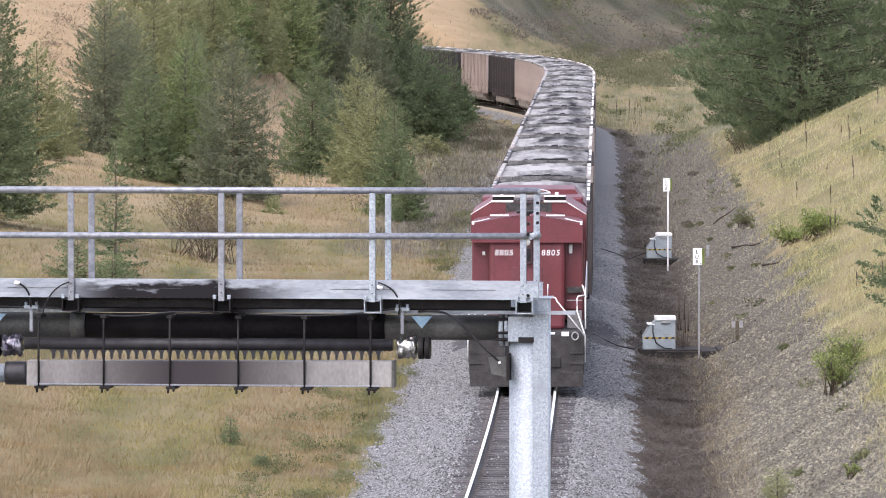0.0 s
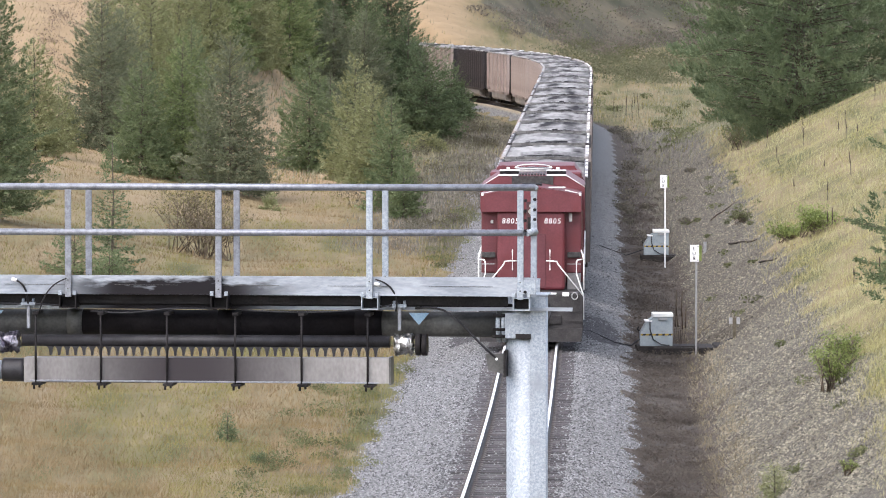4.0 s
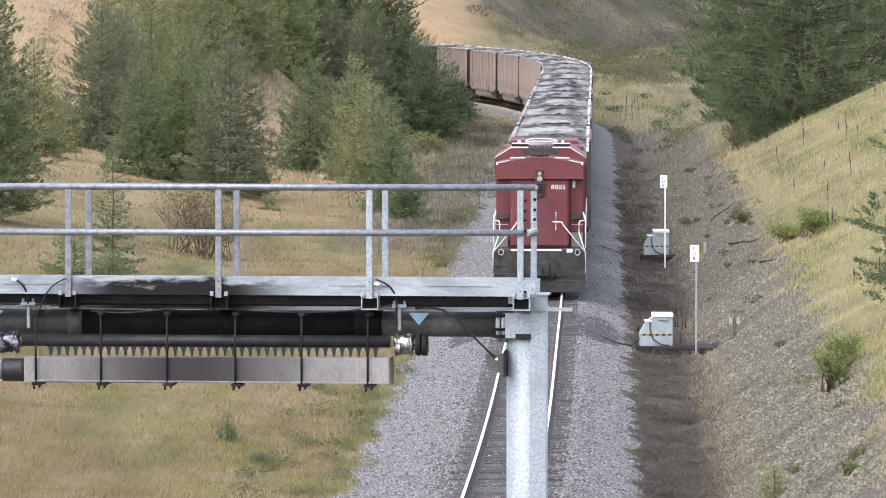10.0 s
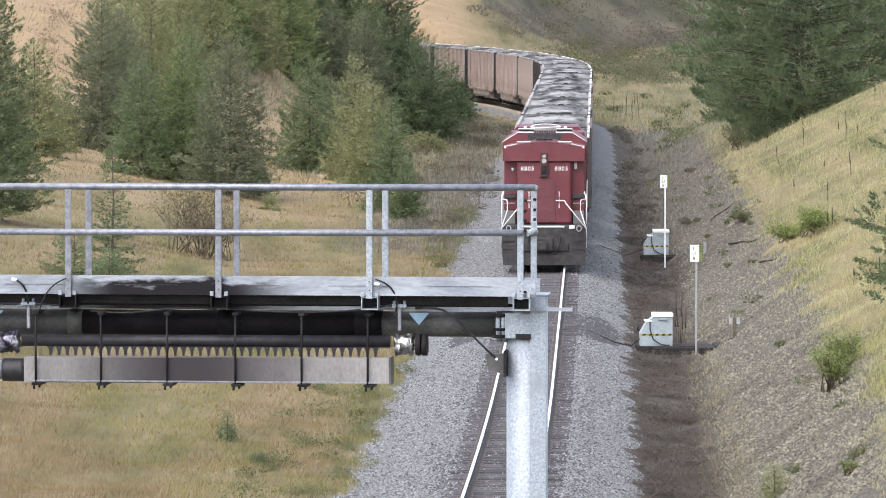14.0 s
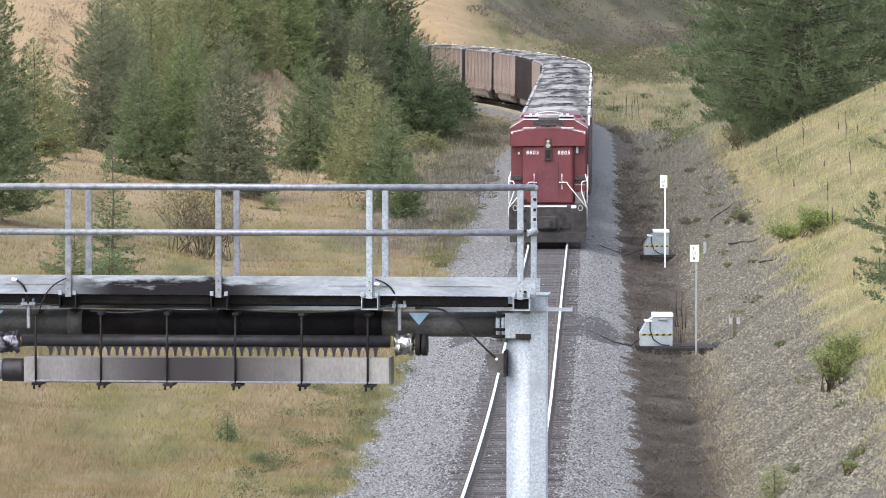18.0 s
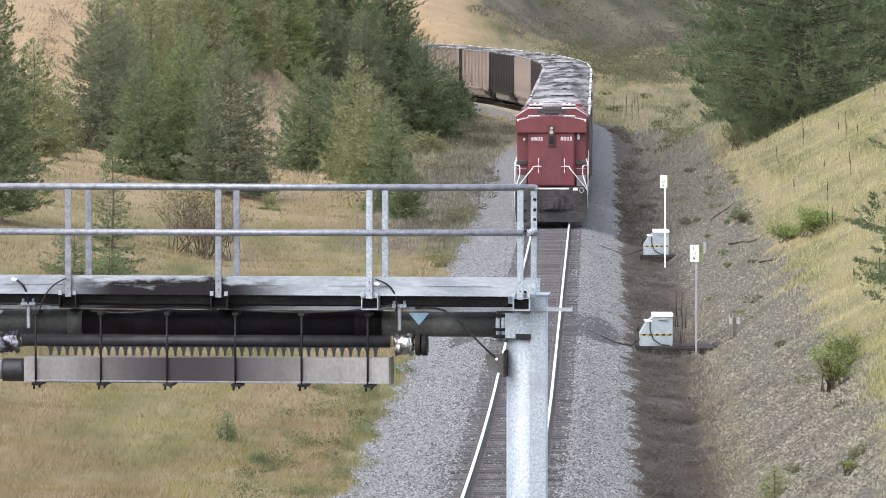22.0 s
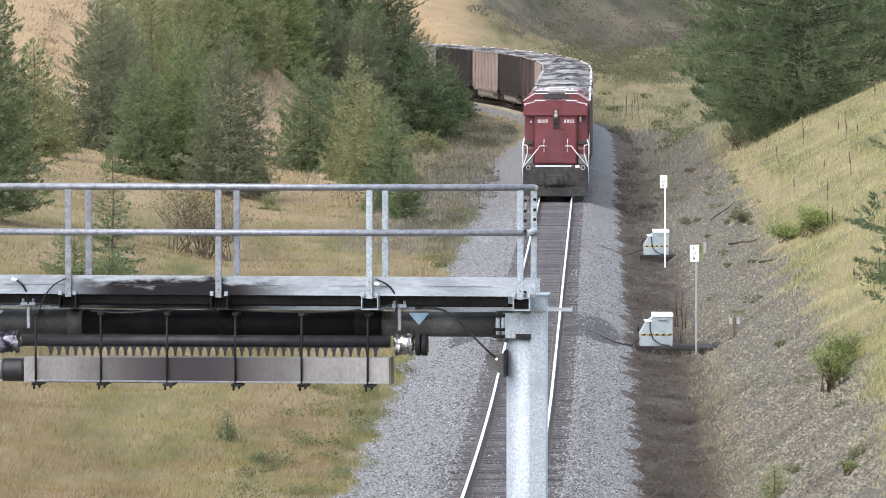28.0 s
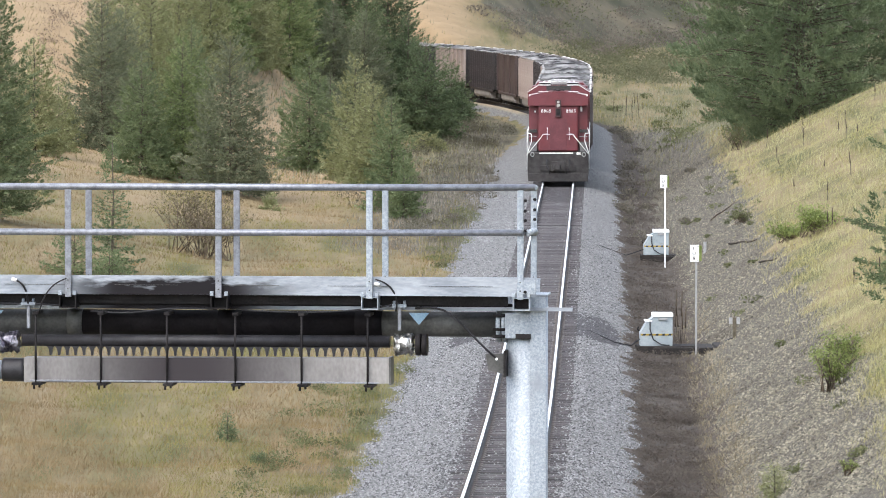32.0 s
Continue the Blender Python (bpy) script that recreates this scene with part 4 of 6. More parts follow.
        part("corner_handrail", tubed([(x, -1.02, 0.75), (x, -1.05, 1.45), (s * 1.33, -0.95, 2.1), (s * 1.33, -0.95, 2.42), (s * 1.36, -0.92, 2.49), (x, -0.6, 2.50), (s * 1.47, -0.3, 2.75)], 0.021, 8), WHITE, L)
        part("slant_handrail", tubed([(s * 1.54, -1.06, 1.45), (s * 0.80, -1.0, 2.36), (s * 0.76, -0.95, 2.45), (s * 0.55, -0.9, 2.46)], 0.021, 8), WHITE, L)
        part("side_handrail", tubed([(s * 1.55, 0.2, 1.55), (s * 1.55, 0.2, 2.6), (s * 1.55, 15.2, 2.6), (s * 1.55, 15.2, 1.55)], 0.022, 6), WHITE, L)
        part("fuel_tank_side", boxed(min(s * 0.2, s * 1.5), max(s * 0.2, s * 1.5), 7.3, 12.5, 0.35, 1.17, bevel=0.1), UNDER, L)
    for yc in (3.2, 16.8):
        tr = part("truck_frame", boxed(-1.25, 1.25, yc - 2.3, yc + 2.3, 0.45, 0.95, bevel=0.06), UNDER, L)
        for dy in (-1.9, 0, 1.9):
            bm = bmesh.new()
            for s in (-1, 1):
                tube(bm, [(s * 0.68, yc + dy, 0.53), (s * 0.82, yc + dy, 0.53)], 0.53, 24)
            tube(bm, [(-0.7, yc + dy, 0.53), (0.7, yc + dy, 0.53)], 0.1, 10)
            part("wheelset", bm, UNDER, tr)
    return L


# ---- coal cars; y runs forward, the rear coupler face is at y = 0 ----
CAR = 16.4


def prism2(half, outline):
    """A slab across the car, from an outline in y and z."""
    bm = prism(bmesh.new(), outline, -half, half)
    for v in bm.verts:
        v.co = Vector((v.co.y, v.co.x, v.co.z))
    bo.recalc_face_normals(bm, faces=bm.faces)
    return bm


def build_car(paint, label, ribs, long=CAR):
    c = thing("coal_hopper_car", pose(0, 0, 0), label, "hopper car", "cars of the coal train")
    y0, y1, w, top, sill = 1.45, long - 1.45, 1.56, 3.92, 1.04
    t = 0.05
    rim = random.Random(len(label))
    for s in (-1, 1):
        # side sheets cut back over the trucks; the hoppers' slope sheets there carry painted shade
        cut = [(y0, 1.95), (y0 + 0.75, sill), (y1 - 0.75, sill), (y1, 1.95), (y1, top - 0.1), (y0, top - 0.1)]
        bm = prism(bmesh.new(), cut, min(s * w, s * (w - t)), max(s * w, s * (w - t)))
        for v in bm.verts:
            v.co = Vector((v.co.y, v.co.x, v.co.z))
        bo.recalc_face_normals(bm, faces=bm.faces)
        part("side_wall", bm, paint, c)
        part("top_chord", boxed(min(s * (w + 0.05), s * (w - 0.09)), max(s * (w + 0.05), s * (w - 0.09)), y0 - 0.03, y1 + 0.03, top - 0.1, top + 0.0, bevel=0.02), BELLY if paint is TAN else paint, c, "worn top chord")
        ya = y0 + rim.uniform(0.1, 0.6)
        while ya < y1 - 1.2:
            ln = rim.uniform(0.6, 2.2)
            part("rim_patch", boxed(min(s * (w + 0.055), s * (w - 0.04)), max(s * (w + 0.055), s * (w - 0.04)), ya, min(ya + ln, y1 - 0.1), top - 0.05, top + (0.03 if s > 0 else 0.015), bevel=0.01), WHITE if s > 0 and rim.random() < 0.8 else GREYRIM, c)
            ya += ln + rim.uniform(0.7, 2.4)
        part("side_sill", boxed(min(s * (w + 0.06), s * (w - 0.1)), max(s * (w + 0.06), s * (w - 0.1)), y0 + 0.3, y1 - 0.3, sill - 0.18, sill, bevel=0.02), paint, c)
    for k, ye in enumerate((y0, y1 - t)):
        # ends, ribs, slope sheets and ladders near-black: the gap's shade put into colour
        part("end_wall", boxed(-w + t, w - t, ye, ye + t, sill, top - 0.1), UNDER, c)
        part("end_chord", boxed(-w + 0.1, w - 0.1, ye - 0.06, ye + t + 0.06, top - 0.1, top + 0.0, bevel=0.02), INNER, c)
        bm = bmesh.new()
        for z in (1.7, 2.3, 2.9, 3.4):
            box(bm, -w + 0.05, w - 0.05, ye - 0.08 if k == 0 else ye + t, ye if k == 0 else ye + t + 0.08, z, z + 0.1)
        part("end_ribs", bm, UNDER, c)
        ye2 = ye + 0.75 * (1 - 2 * k)
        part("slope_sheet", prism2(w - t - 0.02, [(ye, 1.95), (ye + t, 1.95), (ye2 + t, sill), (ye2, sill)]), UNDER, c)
        lad = bmesh.new()
        yy = ye - 0.14 if k == 0 else ye + t + 0.14
        for z in np.arange(1.3, 3.9, 0.36):
            tube(lad, [(-1.5, yy, z), (-1.05, yy, z)], 0.016, 5)
        for x in (-1.5, -1.05):
            tube(lad, [(x, yy, 1.1), (x, yy, 3.9)], 0.016, 5)
        part("ladder", lad, UNDER, c)
        yc = 2.2 if k == 0 else long - 2.2
        tr = bmesh.new()
        for s in (-1, 1):
            box(tr, s * 1.08 - 0.1, s * 1.08 + 0.1, yc - 1.2, yc + 1.2, 0.36, 0.75, bevel=0.06)
        box(tr, -1.1, 1.1, yc - 0.2, yc + 0.2, 0.45, 0.8)
        tr = part("truck_frame", tr, UNDER, c)
        for dy in (-0.88, 0.88):
            bm = bmesh.new()
            for s in (-1, 1):
                tube(bm, [(s * 0.69, yc + dy, 0.457), (s * 0.82, yc + dy, 0.457)], 0.457, 20)
            tube(bm, [(-0.7, yc + dy, 0.457), (0.7, yc + dy, 0.457)], 0.08, 8)
            part("wheelset", bm, UNDER, tr)
        ys = (0.02, 0.75) if k == 0 else (long - 0.75, long - 0.02)
        part("coupler", boxed(-0.14, 0.14, ys[0], ys[1], 0.72, 1.0, bevel=0.04), UNDER, c)
        part("end_platform", boxed(-1.45, 1.45, ys[0] + 0.2 * (k == 0), ys[1] - 0.2 * (k == 1), 1.06, 1.12), UNDER, c)
    # rounded belly between the trucks
    bm = bmesh.new()
    n = 12
    ring = [(-1.57, sill - 0.19), (-1.57, 0.54), (-1.44, 0.38), (-1.0, 0.30), (1.0, 0.30), (1.44, 0.38), (1.57, 0.54), (1.57, sill - 0.19)]
    prism(bm, ring, 3.75, long - 3.75)
    part("belly", bm, BELLY, c, "dusty grey rounded belly")
    # heaped load with a pale sprayed crust
    nx, ny = 12, 60
    vs, fs = [], []
    for j in range(ny + 1):
        for i in range(nx + 1):
            a, b = i / nx, j / ny
            hump = 0.5 - 0.5 * math.cos(b * 4 * math.pi)
            z = top - 0.21 + (0.11 * math.sin(math.pi * a) ** 0.7 + 0.14) * (0.85 + 0.15 * hump) * min(1, 0.2 + 30 * b, 0.2 + 30 * (1 - b))
            z += 0.07 * noise.noise(Vector((a * 4, b * 15, len(label) * 0.37))) + 0.03 * noise.noise(Vector((a * 11, b * 50, len(label))))
            vs.append((-w + t + a * (2 * w - 2 * t), y0 + t + b * (y1 - y0 - 2 * t), z))
    for j in range(ny):
        for i in range(nx):
            k = j * (nx + 1) + i
            fs.append((k, k + 1, k + nx + 2, k + nx + 1))
    load = mesh_object("coal_load", vs, fs, (LOAD, COAL), c, "heaped coal with a pale grey sprayed crust")
    load.data.polygons.foreach_set("use_smooth", np.ones(len(fs), bool))
    # bare coal at both ends, widened so its colour carries the car gaps' shade
    bare = [j < 4 + (i * 7 + len(label)) % 3 or j > ny - 5 - (i * 5) % 3 for j in range(ny) for i in range(nx)]
    load.data.polygons.foreach_set("material_index", np.array(bare, np.int32))
    for yb in (5.6, long - 5.6):
        part("cross_brace", boxed(-w + t, w - t, yb - 0.06, yb + 0.06, top - 0.2, top - 0.08, bevel=0.02), INNER, c)
    rib = boxed(-0.09, 0.09, -0.07, 0.07, sill, top - 0.1, bevel=0.015)
    first = part("side_rib", rib, paint, c)
    n = ribs
    put = [(s * (w + 0.051), y0 + 0.08 + (y1 - y0 - 0.16) * k / (n - 1)) for s in (-1, 1) for k in range(n)]
    first.matrix_basis = pose(put[0][0], put[0][1], 0)
    for x, y in put[1:]:
        share("side_rib", first, c, pose(x, y, 0))
    return c


TAN_LABEL = "tan steel coal hopper car with ribbed sides and open top"
DARK_LABEL = "dark brown coal hopper car with ribbed sides and open top"
BROWN_LABEL = "plain brown coal hopper car with grey belly and open top"
LOCO = build_loco()
KINDS = {"t": build_car(TAN, TAN_LABEL, 8), "d": build_car(DARKCAR, DARK_LABEL, 13), "b": build_car(BROWN, BROWN_LABEL, 4),
         "l": build_car(DARKCAR, "long dark brown coal hopper car coupled behind the locomotive", 10, CAR + 4.1)}
LOCO_LENGTH = 29.0
ORDER = "ltdttdtbdtdtttttdtdttdtttt"     # from the locomotive forward
CARS, used = [], set()
for kind in ORDER:
    if kind in used:
        CARS.append(copy_thing(KINDS[kind], pose(0, 0, 0)))
    else:
        CARS.append(KINDS[kind])
        used.add(kind)


# ---- lubricator cabinets, signs, markers beside the line ----
def build_cabinet(x, y, rz):
    z = -0.80
    m = pose(x, y, z, 0, 0, rz)
    c = thing("lubricator_cabinet", m, "pale grey steel lubricator cabinet with striped tape on timber platform", "cabinet", "lubricator cabinets")
    o = [(-0.5, 0.10), (0.5, 0.10), (0.5, 1.0), (-0.08, 1.0), (-0.30, 0.83), (-0.46, 0.55), (-0.5, 0.5)]
    part("body", prism(bmesh.new(), o, -0.38, 0.38), BOXGREY, c)
    part("lid", boxed(-0.12, 0.52, -0.42, 0.42, 0.99, 1.11, bevel=0.02), SIGNWHITE, c, "white hinged lid")
    part("lid", boxed(-0.36, -0.13, -0.4, 0.4, 0.85, 0.89, bevel=0.01), SIGNWHITE, c)
    part("latch", boxed(0.05, 0.32, -0.45, -0.42, 0.90, 0.97, bevel=0.01), POST, c)
    part("tape", boxed(-0.485, 0.497, -0.386, -0.381, 0.42, 0.475), YELLOW, c, "yellow and black warning tape")
    bm = bmesh.new()
    for k in range(5):
        x0 = -0.44 + k * 0.2
        q = [(x0, 0.42), (x0 + 0.09, 0.42), (x0 + 0.12, 0.475), (x0 + 0.03, 0.475)]
        prism(bm, q, -0.391, -0.3865)
    part("tape_stripes", bm, BLACKINK, c)
    part("label_bar", boxed(0.15, 0.36, -0.387, -0.381, 0.545, 0.57), POST, c)
    part("hose", tubed([(-0.2, -0.42, 0.85), (-0.2, -0.44, 0.6), (-0.1, -0.44, 0.3), (0.15, -0.43, 0.14), (0.4, -0.42, 0.12)], 0.02, 6), HOSE, c)
    part("handle", tubed([(-0.52, -0.1, 0.55), (-0.58, -0.1, 0.62), (-0.52, -0.1, 0.68)], 0.025, 6), BLACKSTEEL, c)
    p = thing("timber_platform", m, "soot-dark timber platform in the ditch", "platform", "timber platforms")
    plank = boxed(-0.62, 0.75, -0.1, 0.1, -0.14, 0.098, bevel=0.012)
    first = part("plank", plank, TIMBER, p)
    first.matrix_basis = pose(0, -0.5, 0)
    for k in range(1, 5):
        share("plank", first, p, pose(0.02 * (k % 2), -0.5 + k * 0.22, 0))
    part("sleeper", boxed(0.78, 1.25, -0.5, 0.6, -0.16, 0.10, bevel=0.02), TIMBER, p)
    part("sleeper", boxed(1.22, 1.72, -2.2, -0.2, -0.5, 0.16, bevel=0.05), TIMBER, p)
    part("sleeper", boxed(1.74, 2.14, -2.0, 0.1, -0.5, 0.19, bevel=0.05), TIMBER, p)
    part("plank", boxed(-0.1, 2.05, -0.75, -0.55, -0.16, 0.06, bevel=0.02), TIMBER, p)
    return c


def build_sign(x, y, tall, rz, paint):
    z = ground_z(x, y)
    s = thing("lubricator_sign", pose(x, y, z, 0, 0, rz), "small white sign with black letters on a thin steel post", "sign", "lubricator signs")
    part("post", boxed(-0.03, 0.03, -0.02, 0.02, -0.2, tall - 0.05, bevel=0.006), paint, s)
    p = part("plate", boxed(-0.20, 0.08, -0.045, -0.022, tall - 0.52, tall, bevel=0.006), SIGNWHITE, s)
    for k, ch in enumerate("LUB"):
        letters("letter", ch, 0.15, BLACKINK, p, pose(-0.08, -0.047, tall - 0.12 - k * 0.15, 90, 0, 0), 0.002)
    bm = bmesh.new()
    for dz in (0.05, 0.47):
        tube(bm, [(0.045, -0.055, tall - dz), (0.045, -0.044, tall - dz)], 0.014, 6)
    part("bolt", bm, BLACKINK, s)
    part("back_plate", boxed(0.085, 0.16, -0.03, -0.01, tall - 0.5, tall - 0.02), WEED, s, "thin greenish edge plate")


build_cabinet(6.60, 187.2, 1)
build_cabinet(8.60, 244.0, 1)
build_sign(7.76, 185.0, 3.36, 4, POST)
build_sign(8.77, 238.6, 3.7, 4, SIGNWHITE)


def build_marker(x, y, tall, wide, label):
    z = ground_z(x, y)
    k = thing("marker_post", pose(x, y, z, 0, 0, -8), label, "marker post", "marker posts")
    part("post", boxed(-0.055, 0.055, -0.04, 0.04, -0.2, tall, bevel=0.01), POST if wide < 0.2 else BARK, k)
    if wide > 0.2:
        part("plate", boxed(-wide / 2, -0.06, -0.05, -0.03, tall - 0.2, tall, bevel=0.006), POST, k)
        part("plate", boxed(0.06, wide / 2, -0.05, -0.03, tall - 0.2, tall, bevel=0.006), POST, k)


build_marker(8.72, 180.5, 0.62, 0.34, "short weathered wooden post with two white plates on the gravel bank")
build_marker(10.02, 231.0, 0.42, 0.12, "short pale steel marker post on the gravel bank")

# ground cables from the cabinets to the rails
for pts in ([(3.6, 186.5, -0.17), (4.6, 187.2, -2), (5.3, 185.6, -2), (5.8, 186.6, -2), (6.1, 187.0, -0.5)],
            [(5.0, 244, -0.17), (6.4, 244.5, -2), (7.4, 244.2, -2), (8.1, 244, -0.5)],
            [(7.2, 187.0, -2), (7.8, 185.6, -2), (8.2, 183.4, -2), (8.5, 181.6, -2), (8.7, 180.6, -2)]):
    pts = [(x, y, max(z, ground_z(x, y) + 0.02)) for x, y, z in pts]
    cable = part("ground_cable", tubed(pts, 0.022, 6), HOSE, None)
    tagged(cable, "black cable lying on the ballast and gravel", "cable", "ground cables")


# ---- conifers ----
def sprigs(c, fw, size, slim, rng):
    """Thin pointed needle sprays: one triangle each, rolled at random round its own axis."""
    n = len(c)
    fw = fw / (np.linalg.norm(fw, axis=1)[:, None] + 1e-9)
    sd = np.cross(fw, rng.normal(0, 1, (n, 3)))
    sd /= np.linalg.norm(sd, axis=1)[:, None] + 1e-9
    w = (size * slim)[:, None]
    return np.stack([c - sd * w, c + sd * w, c + fw * size[:, None]], 1).reshape(-1, 3)


def conifer(x, y, tall, wide, tone, seed, dense=1.0, lean=0.0, bare=0.04, label=None, sprig=0.15, z=None, droop=0.2, taper=0.68, plume=0.30, whorl=0.34, inner=1.0, tufts=0, tuft=0.30, tuft_n=26):
    """A conifer with a tapered trunk, limbs in whorls, and on each limb side twigs that carry needle sprays."""
    rng = np.random.RandomState(seed)
    z = ground_z(x, y) - 0.1 if z is None else z
    words = {"green": "fresh green", "blue": "grey-green", "dark": "dark green", "olive": "olive-green", "fir": "deep green", "deep": "dark green"}[tone]
    t = thing("conifer_tree", pose(x, y, z, lean, 0, rng.uniform(0, 360)), label or (words + " conifer with dense drooping boughs on the dry grass slope"), "tree", "conifers")
    pts = [(0.004 * tall * math.sin(k * 1.7 + seed), 0.004 * tall * math.cos(k * 1.3 + seed), tall * k / 8) for k in range(9)]
    part("trunk", tubed(pts, 0.010 * tall + 0.02, 7, 0.012), BARK, t)
    limbs = bmesh.new()
    V = []
    step = min(whorl, tall / 9)
    zc = tall * bare
    while zc < tall * 0.985:
        f = zc / tall
        full = wide * 0.5 * (1 - f) ** taper * (0.72 + 0.28 * min(1, f / 0.14)) + 0.05
        full *= rng.uniform(0.82, 1.12)
        nb = int(rng.randint(6, 9) if f < 0.7 else rng.randint(4, 6))
        a0 = rng.uniform(0, 6.28)
        for j in range(nb):
            a = a0 + 6.28 * (j + rng.uniform(-0.3, 0.3)) / nb
            ln = full * rng.uniform(0.66, 1.18)
            rise = -droop * (1 - f) + 0.75 * f ** 1.6 + rng.uniform(-0.10, 0.10)
            d = np.array([math.cos(a), math.sin(a), rise])
            flat = np.array([-math.sin(a), math.cos(a), 0.0])
            root = np.array([0, 0, zc + rng.uniform(-0.4, 0.4) * step])
            curl = 0.22 * ln
            if ln > 0.55:
                tube(limbs, [tuple(root + d * ln * k + np.array([0, 0, curl * k * k])) for k in (0, 0.5, 0.97)], 0.007 + 0.006 * ln, 4, 0.003)
            slots = max(4, int(ln / (0.11 + 0.05 * plume)))
            n = max(10, int(ln * (26 + 58 * plume * ln) * dense * 0.15 / sprig))
            s = 0.10 + 0.9 * (np.floor(np.sqrt(rng.uniform(0, 1, n)) * slots) + 0.5) / slots
            sgn = np.where(rng.uniform(0, 1, n) < 0.5, -1.0, 1.0)
            twig = (0.06 + plume * ln * (1.08 - s) ** 0.75) * (0.8 + 0.4 * np.sin(s * 37 + sgn * 2 + seed))
            v = rng.uniform(0, 1, n) ** 0.8
            out = d[None] * 0.62 + flat[None] * (sgn * 0.8)[:, None]
            c = root + d[None] * (ln * s)[:, None] + out * (twig * v)[:, None]
            c[:, 2] += curl * s * s + 0.20 * twig * v * v + rng.normal(0, 0.022, n) - 0.05 * (1 - s)
            c += rng.normal(0, 0.025 + 0.02 * plume, (n, 3))
            fw = out + rng.normal(0, 0.42, (n, 3)) + np.array([0, 0, 0.28])
            V.append(sprigs(c, fw, sprig * rng.uniform(0.6, 1.35, n) * (0.7 + 0.3 * (1 - f)), rng.uniform(0.14, 0.22, n), rng))
        zc += step * (1.0 - 0.45 * f)
    # upturned bough ends: small plumes over the skin of the crown
    m = int(tufts * tall * wide)
    if m:
        f = bare + (0.97 - bare) * (1 - np.sqrt(rng.uniform(0.0, 1.0, m)))
        a = rng.uniform(0, 6.283, m)
        lob = 0.86 + 0.13 * np.sin(a * 3 + f * 17 + seed) + 0.10 * np.sin(a * 5 - f * 29)
        R = wide * 0.5 * (1 - f) ** taper * (0.72 + 0.28 * np.clip(f / 0.14, 0, 1)) * lob * rng.uniform(0.4, 1.0, m) ** 0.6
        ln = tuft * rng.uniform(0.6, 1.4, m) * (0.45 + 0.55 * (1 - f))
        axis = np.stack([np.cos(a) * 0.75, np.sin(a) * 0.75, 0.35 + 0.9 * f + rng.uniform(-0.25, 0.25, m)], 1)
        root = np.stack([np.cos(a) * R, np.sin(a) * R, tall * f - R * droop * (1 - f)], 1)
        k = np.repeat(np.arange(m), tuft_n)
        v = rng.uniform(0, 1, len(k))
        spin = rng.normal(0, 1, (len(k), 3))
        spin /= np.linalg.norm(spin, axis=1)[:, None]
        c = root[k] + axis[k] * (ln[k] * v)[:, None] + spin * (ln[k] * 0.42 * (1.05 - v) * rng.uniform(0.2, 1, len(k)))[:, None]
        V.append(sprigs(c, axis[k] * 0.8 + spin * 0.8, sprig * rng.uniform(0.55, 1.1, len(k)), rng.uniform(0.15, 0.24, len(k)), rng))
    # short needle growth close round the trunk
    n = int(70 * tall * wide * min(dense, 1.0) * inner)
    f = bare + (1 - bare) * (1 - np.sqrt(rng.uniform(0.0, 0.98, n)))
    a = rng.uniform(0, 6.283, n)
    R = wide * 0.5 * ((1 - f) ** taper) * rng.uniform(0.1, 0.7, n)
    c = np.stack([np.cos(a) * R, np.sin(a) * R, tall * f - R * droop * (1 - f)], 1)
    fw = np.stack([np.cos(a), np.sin(a), rng.uniform(-0.5, 0.7, n)], 1) + rng.normal(0, 0.4, (n, 3))
    V.append(sprigs(c, fw, sprig * 1.7 * rng.uniform(0.7, 1.3, n) * (0.4 + 0.6 * (1 - f)), rng.uniform(0.22, 0.34, n), rng))
    tagged(part("branchwork", limbs, BARK, t), kind="stuff")
    V = np.concatenate(V)
    crown = new("crown", quick("crown", V, np.arange(len(V)).reshape(-1, 3), NEEDLE[tone]))
    crown.parent = t
    return t


